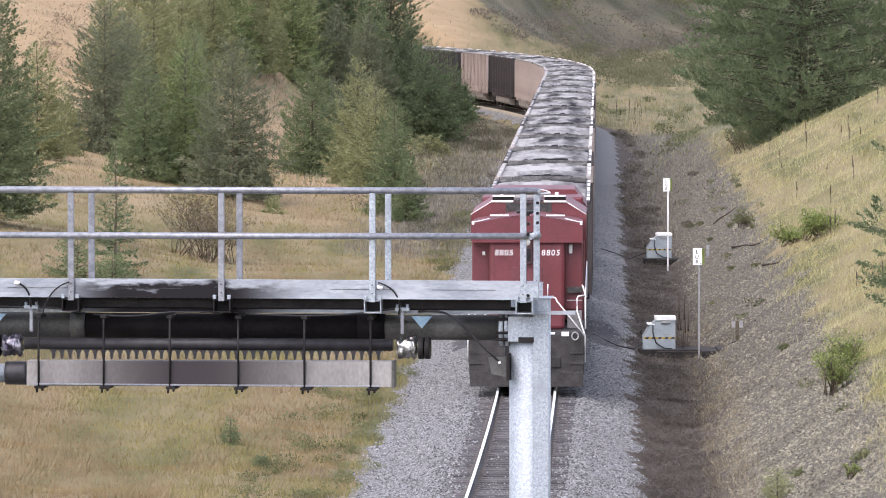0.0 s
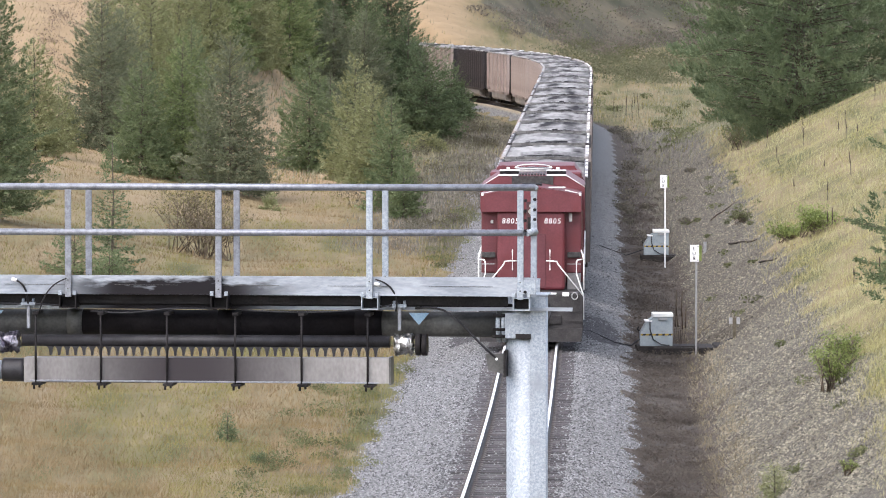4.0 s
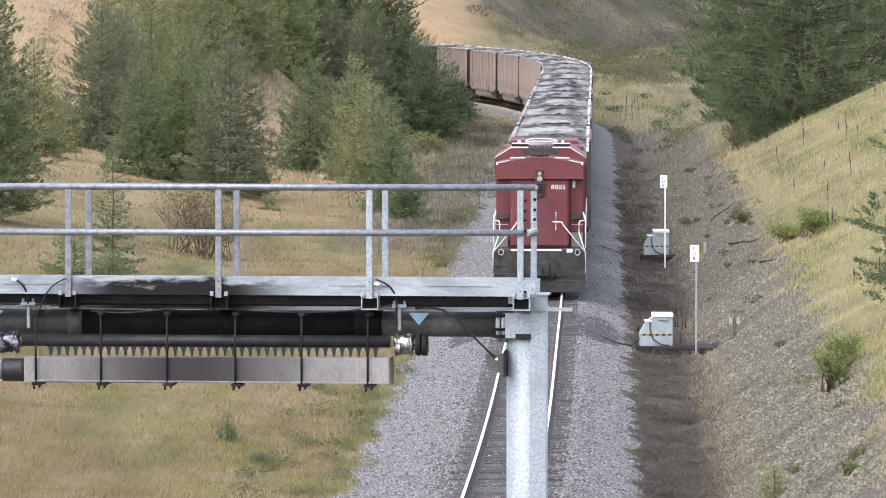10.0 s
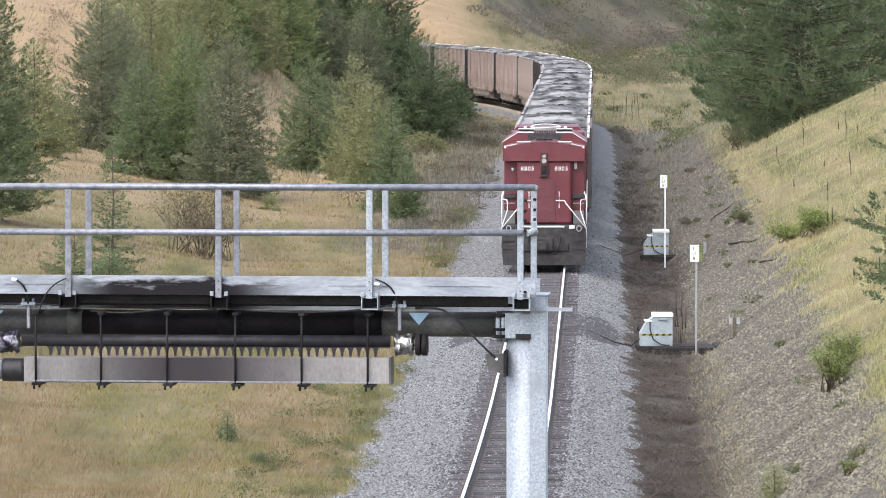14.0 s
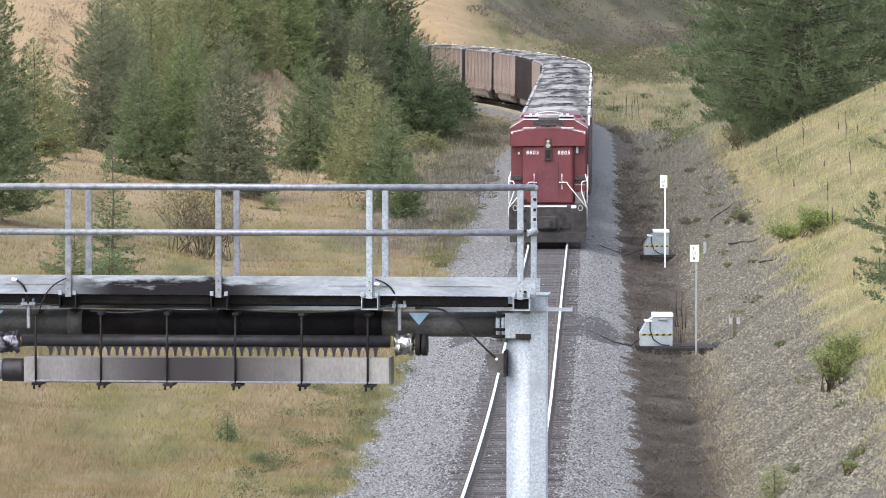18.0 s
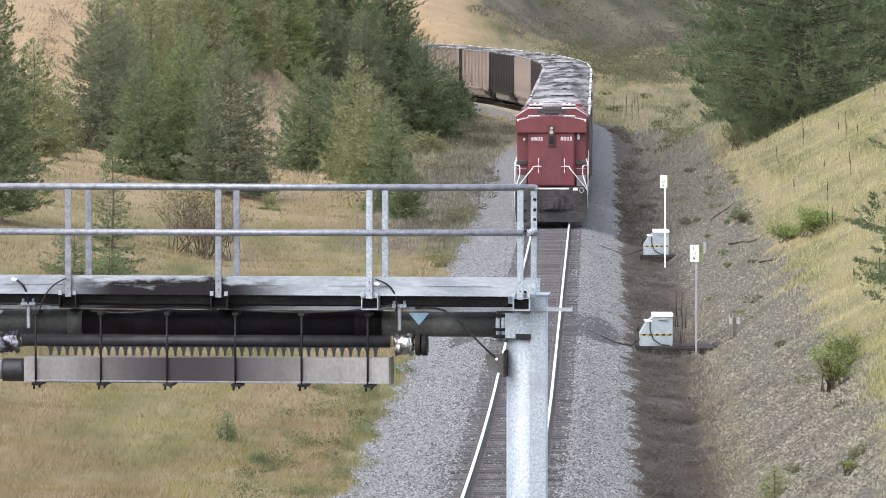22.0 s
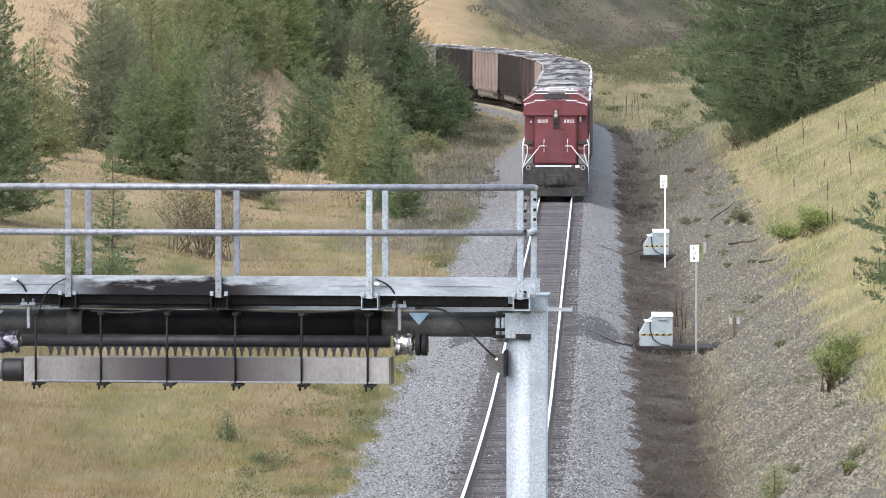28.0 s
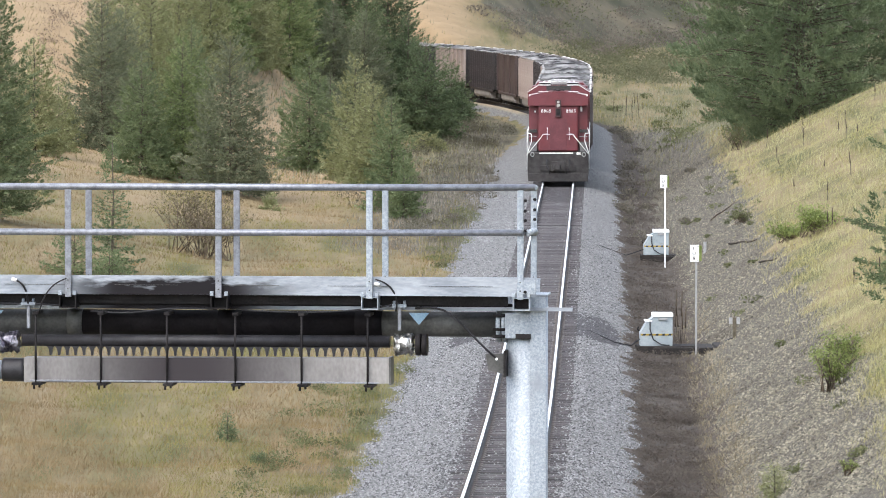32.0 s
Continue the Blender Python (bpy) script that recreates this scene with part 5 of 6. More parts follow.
def spreading_fir(x, y, tall, wide, seed):
    """A broad open-grown fir: layered boughs, each a fan of upturned plumes, over a dark inner crown."""
    rng = np.random.RandomState(seed)
    t = thing("conifer_tree", pose(x, y, ground_z(x, y) - 0.1), "large spreading deep green fir behind the grass ridge", "tree", "conifers")
    part("trunk", tubed([(0, 0, tall * k / 8) for k in range(9)], 0.26, 9, 0.02), BARK, t)
    limbs = bmesh.new()
    V = []
    zc = 0.3
    while zc < tall * 0.97:
        f = zc / tall
        full = wide * 0.5 * (1 - f) ** 0.5 * (0.45 + 0.55 * min(1, f / 0.18)) + 0.1
        nb = max(5, int(full * 2.6))
        a0 = rng.uniform(0, 6.28)
        for j in range(nb):
            a = a0 + 6.283 * (j + rng.uniform(-0.3, 0.3)) / nb
            reach = full * rng.uniform(0.80, 1.10)
            ln = min(reach * 0.75, rng.uniform(1.5, 2.2))
            out = np.array([math.cos(a), math.sin(a), 0.0])
            flat = np.array([-math.sin(a), math.cos(a), 0.0])
            z0 = zc + rng.uniform(-0.3, 0.3)
            root = out * (reach - ln) + np.array([0, 0, z0])
            tube(limbs, [(0, 0, z0 - 0.1 * reach), tuple(root), tuple(root + out * ln * 0.3 - np.array([0, 0, 0.12]))], 0.02 + 0.005 * reach, 4, 0.006)
            # plumes along the bough, longest in its middle, all turned up at their ends
            m = 11
            s = np.linspace(0.15, 1.0, m)
            sg = np.where(np.arange(m) % 2 == 0, -1.0, 1.0) * rng.uniform(0.4, 1.0, m)
            sg[-1] = 0
            pl = (0.45 + 0.55 * np.sin(np.pi * np.clip(s, 0, 0.9))) * rng.uniform(0.7, 1.1, m) * min(1, 0.35 + 0.25 * reach)
            p0 = root + out * (ln * s)[:, None] + np.array([0, 0, -0.10]) * np.sin(np.pi * s)[:, None]
            ax = out * 0.75 + flat * (0.75 * sg)[:, None]
            n = 56
            k = np.repeat(np.arange(m), n)
            v = rng.uniform(0, 1, len(k)) ** 0.85
            spin = rng.normal(0, 1, (len(k), 3))
            spin /= np.linalg.norm(spin, axis=1)[:, None]
            c = p0[k] + ax[k] * (pl[k] * v)[:, None] + spin * (0.13 * pl[k] * (1.1 - v))[:, None]
            c[:, 2] += 0.6 * pl[k] * v * v
            fw = ax[k] + spin * 0.75 + np.array([0, 0, 0.35]) + np.array([0, 0, 0.8]) * v[:, None]
            V.append(sprigs(c, fw, rng.uniform(0.09, 0.17, len(k)), rng.uniform(0.15, 0.24, len(k)), rng))
        zc += 0.62
    n = 60000
    f = 0.03 + 0.95 * (1 - np.sqrt(rng.uniform(0.0, 1.0, n)))
    a = rng.uniform(0, 6.283, n)
    R = np.maximum(wide * 0.5 * (1 - f) ** 0.5 * (0.45 + 0.55 * np.clip(f / 0.18, 0, 1)) - 1.5, 0.1) * rng.uniform(0.3, 1.0, n)
    c = np.stack([np.cos(a) * R, np.sin(a) * R, tall * f], 1)
    V.append(sprigs(c, np.stack([np.cos(a), np.sin(a), rng.uniform(-0.6, 0.6, n)], 1) + rng.normal(0, 0.5, (n, 3)), rng.uniform(0.13, 0.22, n), rng.uniform(0.14, 0.22, n), rng))
    tagged(part("branchwork", limbs, BARK, t), kind="stuff")
    V = np.concatenate(V)
    crown = new("crown", quick("crown", V, np.arange(len(V)).reshape(-1, 3), NEEDLE["spruce"]))
    crown.parent = t


# stand on the slope: x, y, height, width, tone, taper of the crown
STAND = [(-17.9, 233, 13.0, 4.3, "dark", 0.60), (-20.2, 299, 6.0, 2.9, "olive", 0.70), (-19.4, 305, 3.4, 2.0, "olive", 0.70), (-17.6, 312, 8.0, 4.1, "blue", 0.50), (-17.1, 326, 7.6, 3.4, "blue", 0.60),
         (-14.6, 293, 6.1, 2.9, "fir", 0.60), (-12.7, 295, 7.1, 3.3, "green", 0.62), (-16.1, 334, 8.6, 3.6, "olive", 0.65), (-15.0, 344, 8.0, 3.5, "olive", 0.65), (-13.6, 354, 6.6, 3.3, "olive", 0.65),
         (-10.2, 290, 7.7, 4.0, "blue", 0.56), (-11.8, 370, 6.6, 2.8, "olive", 0.60), (-12.9, 364, 7.3, 3.1, "green", 0.60), (-9.6, 380, 7.5, 3.7, "green", 0.60), (-11.0, 374, 6.6, 2.4, "olive", 0.60),
         (-7.2, 326, 6.4, 3.8, "fir", 0.60), (-4.6, 318, 6.9, 3.1, "olive", 0.65), (-6.9, 382, 7.4, 3.7, "blue", 0.75), (-5.1, 392, 7.8, 4.6, "blue", 0.75), (-2.4, 284, 5.5, 2.4, "fir", 0.65),
         (-3.6, 310, 5.6, 3.2, "olive", 0.65), (-1.8, 278, 3.0, 1.4, "fir", 0.60), (-6.6, 400, 14.6, 4.9, "deep", 0.60), (-3.7, 404, 13.6, 4.6, "deep", 0.55), (-5.0, 396, 9.0, 4.2, "fir", 0.60), (-2.3, 398, 8.4, 3.6, "deep", 0.60), (-17.3, 352, 9.0, 4.0, "olive", 0.60), (-10.4, 392, 8.0, 3.8, "olive", 0.60), (-14.4, 366, 8.4, 4.0, "olive", 0.60), (-8.6, 410, 7.1, 3.4, "green", 0.60),
         (-1.1, 391, 6.5, 4.2, "deep", 0.55), (-2.6, 402, 5.0, 3.8, "fir", 0.60), (0.6, 432, 4.5, 2.7, "deep", 0.55), (1.3, 440, 3.0, 1.8, "deep", 0.50), (-1.2, 370, 1.1, 1.8, "olive", 0.50),
         (-0.4, 370, 0.7, 1.1, "olive", 0.50), (-7.9, 278, 0.8, 0.8, "olive", 0.70), (-19.2, 346, 6.1, 2.9, "olive", 0.60), (-13.8, 332, 6.7, 2.8, "fir", 0.60),
         (-6.2, 334, 5.3, 2.5, "blue", 0.65), (-20.0, 277, 5.4, 1.8, "olive", 0.70)]
for k, (x, y, tall, wide, tone, taper) in enumerate(STAND):
    conifer(x, y, tall, wide * 1.42, tone, k + 1, taper=taper, sprig=0.125 if y < 340 else 0.15, whorl=0.28 + 0.01 * tall, dense=0.75, tufts=10 if y < 340 else 7, tuft=0.42, tuft_n=46, inner=2.2)
conifer(-11.8, 216, 5.0, 2.4, "deep", 60, dense=1.3, sprig=0.11, taper=0.85, whorl=0.42, inner=0.4)
conifer(-13.0, 213, 1.7, 2.6, "fir", 61, dense=1.4, sprig=0.10)
conifer(-11.6, 210, 1.3, 2.2, "fir", 62, dense=1.4, sprig=0.10)
spreading_fir(18.0, 305, 17.5, 13.6, 40)
conifer(12.75, 152.0, 6.0, 5.9, "deep", 41, dense=1.6, label="dark green conifer with long bare-edged boughs on the grass slope", sprig=0.10, plume=0.2, whorl=0.55, inner=0.4, tufts=8, tuft=0.45, tuft_n=60)
conifer(7.05, 128.2, 0.8, 0.7, "olive", 42, dense=2.0, label="small olive conifer seedling on the gravel bank", sprig=0.06)
conifer(-5.34, 149.5, 0.75, 0.5, "deep", 43, dense=2.0, label="tiny dark conifer seedling in dry grass", sprig=0.06)
conifer(-4.43, 144.5, 0.30, 0.4, "deep", 44, dense=2.0, label="tiny dark conifer seedling in dry grass", sprig=0.06)


# ---- grass, weeds, stones: uncountable ----
def blades(name, label, region, count, tall, material, seed, wide=0.012, lean=0.35):
    """Grass blades scattered where region(x, y, u) is above a random draw."""
    rng = np.random.RandomState(seed)
    x0, x1, y0, y1 = region[0]
    Y = np.sqrt(rng.uniform(0, 1, count) * (1 / y0 ** 2 - 1 / y1 ** 2) + 1 / y1 ** 2) ** -1
    X = rng.uniform(x0, x1, count)
    keep = (np.abs(X) < 0.079 * Y + 1.0)
    X, Y = X[keep], Y[keep]
    u = side_of(X, Y)
    keep = rng.uniform(0, 1, len(X)) < region[1](X, Y, u)
    X, Y, u = X[keep], Y[keep], u[keep]
    n = len(X)
    Z = height(X, Y, u) - 0.03
    h = tall * rng.uniform(0.45, 1.25, n) * (1 + 0.3 * lumps(X, Y * 0.3, 1.2, 3.0))
    w = wide * rng.uniform(0.7, 1.4, n) * np.clip(Y / 170, 0.8, 2.2)
    a = rng.uniform(0, 6.28, n)
    sx, sy = np.cos(a) * w, np.sin(a) * w
    b = rng.uniform(0, 6.28, n)
    k = lean * h * rng.uniform(0.2, 1.3, n)
    bx, by = np.cos(b) * k + 0.1 * h, np.sin(b) * k
    V = np.stack([np.stack([X - sx, Y - sy, Z], 1), np.stack([X + sx, Y + sy, Z], 1), np.stack([X + bx, Y + by, Z + h], 1)], 1).reshape(-1, 3)
    T = np.arange(n)[:, None] * 3 + [0, 1, 2]
    tagged(new(name, quick(name, V, T, material)), label, "grass", kind="stuff")


def left_meadow(x, y, u):
    thin = 1 - 0.8 * smooth(9.0, 6.0, -u) * smooth(240, 270, y)
    return thin * smooth(3.7, 4.8, -u + 0.35 * lumps(x, y, 2.6, 5.0)) * np.clip(0.8 + 0.4 * lumps(x, y * 0.12, 1.6, 1.0), 0, 1)


def right_slope(x, y, u):
    w = u - 0.35 * smooth(165, 135, y) + 1.0 * (0.35 * lumps(x, y, 2.6, 5.0) + 0.25 * lumps(x, y, 0.9, 2.0))
    return np.where(u > 0, smooth(7.0, 9.0, w), 0) * np.clip(0.8 + 0.4 * lumps(x, y, 2.4, 7.0), 0, 1)


def ditch_strip(x, y, u):
    return smooth(2.7, 3.1, u + 0.25 * lumps(x, y, 2.6, 5.0) + fringe(y)) * smooth(5.6, 4.9, u) * np.clip(0.6 + 0.6 * lumps(x, y, 1.6, 3.0), 0, 1)


def patch(x, y, seed):
    """Greener drifts, drawn out along the line."""
    return smooth(-0.1, 0.35, lumps(x + 0.06 * y, y * 0.11, 1.9, seed) + 0.45 * lumps(x - 0.05 * y, y * 0.16, 0.8, seed + 1))


def gold_patches(f, seed):
    return lambda x, y, u: f(x, y, u) * (1 - 0.75 * patch(x, y, seed))


def green_patches(f, seed):
    return lambda x, y, u: f(x, y, u) * patch(x, y, seed)


blades("dry_grass", "tall dry golden grass on the slope", ((-26, 6, 112, 420), gold_patches(left_meadow, 2.0)), 640000, 0.19, GRASSGOLD, 11, wide=0.008, lean=0.8)
blades("green_grass", "green tufts among the dry grass", ((-26, 6, 112, 420), green_patches(left_meadow, 2.0)), 540000, 0.19, GRASSGREEN, 12, wide=0.008, lean=0.8)
blades("dry_grass", "tall dry golden grass on the bank", ((5, 32, 112, 330), right_slope), 560000, 0.26, GRASSLIT, 13, wide=0.006, lean=0.8)
blades("green_grass", "green tufts among the dry grass", ((5, 32, 112, 330), green_patches(right_slope, 5.0)), 160000, 0.26, GRASSGREEN, 14, wide=0.006, lean=0.8)
blades("dry_grass", "pale dry grass at the foot of the bank", ((4, 9, 112, 200), lambda x, y, u: smooth(4.3, 4.8, u) * smooth(5.9, 5.3, u) * np.clip(0.5 + lumps(x, y, 1.3, 2.0), 0, 1)), 75000, 0.27, FOXGRASS, 19, wide=0.006, lean=1.1)
blades("dead_weeds", "flattened brown dead weeds in the ditch", ((2, 16, 112, 330), ditch_strip), 520000, 0.12, MAT, 15, wide=0.007, lean=1.8)


def stones(name, label, x0, x1, y0, y1, count, where, size, material, seed, lift=0.0):
    rng = np.random.RandomState(seed)
    Y = np.sqrt(rng.uniform(0, 1, count) * (1 / y0 ** 2 - 1 / y1 ** 2) + 1 / y1 ** 2) ** -1
    X = rng.uniform(x0, x1, count)
    u = side_of(X, Y)
    keep = rng.uniform(0, 1, count) < where(X, Y, u)
    X, Y, u = X[keep], Y[keep], u[keep]
    n = len(X)
    Z = height(X, Y, u)
    base = np.array([(1, 0, 0), (0, 1, 0), (-1, 0, 0), (0, -1, 0), (0, 0, 0.85)], float) - np.array([0, 0, 0.15])
    tri = np.array([(0, 1, 4), (1, 2, 4), (2, 3, 4), (3, 0, 4)])
    r = size * rng.uniform(0.55, 1.5, n)
    V = base[None] * (1 + rng.uniform(-0.4, 0.4, (n, 5, 3))) + rng.uniform(-0.2, 0.2, (n, 5, 3))
    a = rng.uniform(0, 6.28, n)
    ca, sa = np.cos(a)[:, None], np.sin(a)[:, None]
    V = np.stack([V[:, :, 0] * ca - V[:, :, 1] * sa, V[:, :, 0] * sa + V[:, :, 1] * ca, V[:, :, 2]], 2) * r[:, None, None]
    V += np.stack([X, Y, Z + r * 0.2 + lift], 1)[:, None, :]
    T = tri[None] + (np.arange(n) * 5)[:, None, None]
    tagged(new(name, quick(name, V.reshape(-1, 3), T.reshape(-1, 3), material)), label, "stones", kind="stuff")


stones("ballast_stones", "loose grey crushed-stone ballast", -4, 11, 122, 330, 165000,
       lambda x, y, u: smooth(4.0, 3.5, -u + 0.3 * lumps(x, y, 2.6, 5.0)) * smooth(3.1, 2.7, u + 0.7 * (0.35 * lumps(x, y, 2.6, 5.0) + 0.25 * lumps(x, y, 0.9, 2.0)) + fringe(y)) * np.where(np.abs(u) < 1.35, 0.45, 1.0) * (1 - 0.9 * greasy(y, u)), 0.027, STONE, 21)
stones("ballast_stones", "crushed stone spilled over the tie ends", -3, 11, 122, 300, 125000,
       lambda x, y, u: (1 - 0.9 * greasy(y, u)) * smooth(0.85, 1.5, np.abs(u) + 0.15 * lumps(x, y, 0.7, 1.0)) * smooth(1.9, 1.6, np.abs(u)) + 0.05 * (np.abs(u) < 0.65), 0.027, STONE, 23, 0.045)
stones("bank_gravel", "loose tan gravel on the cut bank", 4, 20, 118, 330, 170000,
       lambda x, y, u: smooth(4.6, 5.2, u) * smooth(8.5, 7.6, u - 0.35 * smooth(165, 135, y) + 0.9 * lumps(x, y, 2.6, 5.0)), 0.032, STONEB, 22)


# ---- shrubs and weeds ----
def clump_quads(rng, cx, cy, cz, rx, rz, n, leaf):
    """Small leaves through a flattened ball, more of them near its skin."""
    d = rng.normal(0, 1, (n, 3))
    d /= np.linalg.norm(d, axis=1)[:, None]
    r = rng.uniform(0.45, 1.0, n) ** 0.6 * (1 + 0.25 * np.sin(d[:, 0] * 5 + cx) * np.cos(d[:, 1] * 4 + cy))
    c = np.array([cx, cy, cz]) + d * r[:, None] * np.array([rx, rx, rz])
    a = rng.normal(0, 1, (n, 3))
    b = rng.normal(0, 1, (n, 3))
    a /= np.linalg.norm(a, axis=1)[:, None]
    b /= np.linalg.norm(b, axis=1)[:, None]
    k = leaf * rng.uniform(0.5, 1.4, n)[:, None]
    return np.stack([c - a * k, c + b * k * 0.45, c + a * k, c - b * k * 0.45], 1).reshape(-1, 3)


def quads_to_tris(n):
    i = np.arange(n)[:, None] * 4
    return np.concatenate([i + [0, 1, 2], i + [0, 2, 3]], 0)


def thicket(name, label, places, leaf, material, seed):
    """Brush that nobody could count, as one mesh of small leaves."""
    rng = np.random.RandomState(seed)
    V = []
    for x, y, r, h, n in places:
        z = ground_z(x, y)
        for k in range(3):
            V.append(clump_quads(rng, x + rng.uniform(-0.5, 0.5) * r, y + rng.uniform(-0.5, 0.5) * r, z + h * rng.uniform(0.25, 0.5), r * rng.uniform(0.5, 0.85), h * rng.uniform(0.45, 0.7), n // 3, leaf))
    V = np.concatenate(V)
    tagged(new(name, quick(name, V, quads_to_tris(len(V) // 4), material)), label, "brush", kind="stuff")


def scatter(seed, count, x0, x1, y0, y1, rule, r, h, n):
    rng = random.Random(seed)
    out = []
    while len(out) < count:
        x, y = rng.uniform(x0, x1), rng.uniform(y0, y1)
        if rng.random() < rule(x, y):
            k = rng.uniform(0.6, 1.4)
            out.append((x, y, r * k, h * k, n))
    return out


def side(x, y):
    """The same for one place, by its nearest point of the line."""
    k = int(np.argmin((LINE[:, 0] - x) ** 2 + (LINE[:, 1] - y) ** 2))
    h = LINE[k, 2]
    return (x - LINE[k, 0]) * math.cos(h) - (y - LINE[k, 1]) * math.sin(h)


thicket("hill_brush", "dark autumn brush on the far hillside", scatter(1, 170, 2, 48, 548, 700, lambda x, y: 1.0 if x > 3 + 0.02 * (y - 548) and y > 548 + 5.2 * max(0, min(x - 9, 10)) else 0, 3.0, 1.5, 420), 0.13, BRUSHLEAF, 31)
thicket("hill_brush", "grey-green brush on the far hillside", scatter(2, 70, 8, 50, 590, 700, lambda x, y: 1, 3.0, 1.4, 330), 0.13, SAGE, 32)
thicket("hill_brush", "olive brush in the hollow beyond the curve", scatter(12, 110, 10, 31, 518, 600, lambda x, y: 1.0 if side(x, y) > 13 else 0, 2.4, 1.0, 300), 0.11, HOLLOW, 40)
thicket("slope_brush", "bare brown brush on the straw hillside", scatter(13, 26, -25, -20.5, 345, 372, lambda x, y: 1.0 if abs(x + 22.6 - 0.05 * (y - 355)) < 1.4 else 0.05, 1.3, 0.5, 130), 0.06, SLOPEBRUSH, 45)
thicket("verge_scrub", "olive scrub against the ballast inside the curve", scatter(14, 80, -2, 6, 372, 470, lambda x, y: 1.0 if -9 < side(x, y) < -3.9 else 0, 0.9, 0.5, 220), 0.06, VERGE, 46)
thicket("verge_scrub", "low dry scrub beside the far curve", scatter(3, 40, 11, 34, 330, 560, lambda x, y: 1.0 if 4.0 < side(x, y) < 16 else 0, 0.8, 0.55, 150), 0.10, SAGE, 33)
thicket("verge_scrub", "dark low scrub at the foot of the bank", scatter(4, 34, 7, 24, 250, 430, lambda x, y: 1.0 if 3.0 < side(x, y) < 4.6 else (0.12 if 4.5 < side(x, y) < 9 else 0), 0.55, 0.40, 160), 0.07, DARKSCRUB, 34)
thicket("meadow_scrub", "low olive scrub on the meadow beside the trees", scatter(5, 60, -6, 6, 255, 430, lambda x, y: 1.0 if -10 < side(x, y) < -5.2 else 0, 0.9, 0.45, 190), 0.06, VERGE, 35)
thicket("bank_weeds", "low grey-green weeds on the gravel bank", scatter(6, 34, 6, 16, 125, 290, lambda x, y: 1.0 if 5.6 < side(x, y) < 8.4 else 0, 0.32, 0.20, 120), 0.045, SAGE, 36)
thicket("ditch_mat", "tangled grey-brown dead weeds matted in the ditch", scatter(15, 420, 2, 14, 118, 300, lambda x, y: (140 / y) ** 2 * (1.0 if 2.9 < side(x, y) < 4.7 else 0), 0.60, 0.15, 150), 0.036, MAT, 47)
blades("dead_weeds", "tufts of taller brown dead grass in the ditch", ((2, 16, 112, 300), lambda x, y, u: ditch_strip(x, y, u) * smooth(0.1, 0.4, lumps(x, y, 0.8, 6.0))), 30000, 0.30, GREYWEED, 26, wide=0.006, lean=1.0)
thicket("verge_weeds", "green weeds along the ballast edge", scatter(8, 60, -5, 4, 126, 290, lambda x, y: 1.0 if -5.0 < side(x, y) < -3.7 else 0, 0.5, 0.28, 340), 0.032, SAGE, 38)


def shrub(x, y, r, h, material, label, seed, leaf=0.05, n=900, stems=9):
    """A single shrub: forked stems and leaves."""
    rng = np.random.RandomState(seed)
    t = thing("shrub", pose(x, y, ground_z(x, y) - 0.03), label, "shrub", "shrubs")
    bm = bmesh.new()
    V = []
    for k in range(stems):
        a, o = rng.uniform(0, 6.28), rng.uniform(0.3, 1.0)
        tip = Vector((math.cos(a) * r * o, math.sin(a) * r * o, h * rng.uniform(0.6, 1.0)))
        root = Vector((rng.uniform(-0.45, 0.45) * r, rng.uniform(-0.45, 0.45) * r, 0))
        mid = root.lerp(tip, 0.5) + Vector((0, 0, h * 0.08))
        tube(bm, [root, mid, tip], 0.018, 4, 0.006)
        for j in range(8):
            q = (tip * 0.25).lerp(tip, rng.uniform(0, 0.9))
            e = q + Vector((rng.uniform(-0.3, 0.3), rng.uniform(-0.3, 0.3), rng.uniform(0.1, 0.4))) * r
            tube(bm, [q, e], 0.008, 3, 0.004)
            V.append(clump_quads(rng, e.x, e.y, e.z, r * 0.26, h * 0.16, n // (stems * 8), leaf))
        V.append(clump_quads(rng, tip.x, tip.y, tip.z, r * 0.2, h * 0.12, 12, leaf))
    tagged(part("branchwork", bm, TWIG, t), kind="stuff")
    V = np.concatenate(V)
    lv = new("foliage", quick("foliage", V, quads_to_tris(len(V) // 4), material))
    lv.parent = t


BARE = "bare brown twiggy shrub with a few dry leaves in tall grass"
thicket("verge_weeds", "grey-green weeds spreading from the ballast edge", scatter(16, 46, -6, 0, 118, 170, lambda x, y: 1.0 if -6.2 < side(x, y) < -4.1 else 0, 0.5, 0.28, 260), 0.034, SAGE, 48)
shrub(-9.9, 238, 2.1, 2.6, DRYSCRUB, BARE, 51, 0.05, 1900, 32)
shrub(-8.8, 236, 1.5, 2.1, DRYSCRUB, BARE, 52, 0.05, 1200, 24)
GREENISH = "low bright green leafy shrub at the edge of the gravel bank"
thicket("verge_scrub", "dark scrub along the far ballast edge", scatter(9, 22, -2, 6, 255, 345, lambda x, y: 1.0 if -5.0 < side(x, y) < -3.4 else 0, 0.4, 0.3, 130), 0.06, DARKSCRUB, 39)
shrub(12.45, 203, 1.0, 0.8, WEED, GREENISH, 53, 0.05, 2600, 14)
shrub(11.75, 206, 0.7, 0.5, WEED, GREENISH, 54, 0.05, 1600, 12)
shrub(9.3, 144, 0.65, 0.95, WEED, GREENISH, 55, 0.035, 2400, 16)
shrub(9.75, 147, 0.6, 0.9, WEED, GREENISH, 56, 0.035, 2000, 16)
shrub(8.3, 123, 0.22, 0.3, WEED, GREENISH, 58, 0.03, 240)
shrub(14.6, 300, 0.8, 1.3, SAGE, "grey-green shrub on the grass ridge", 59, 0.06, 700)
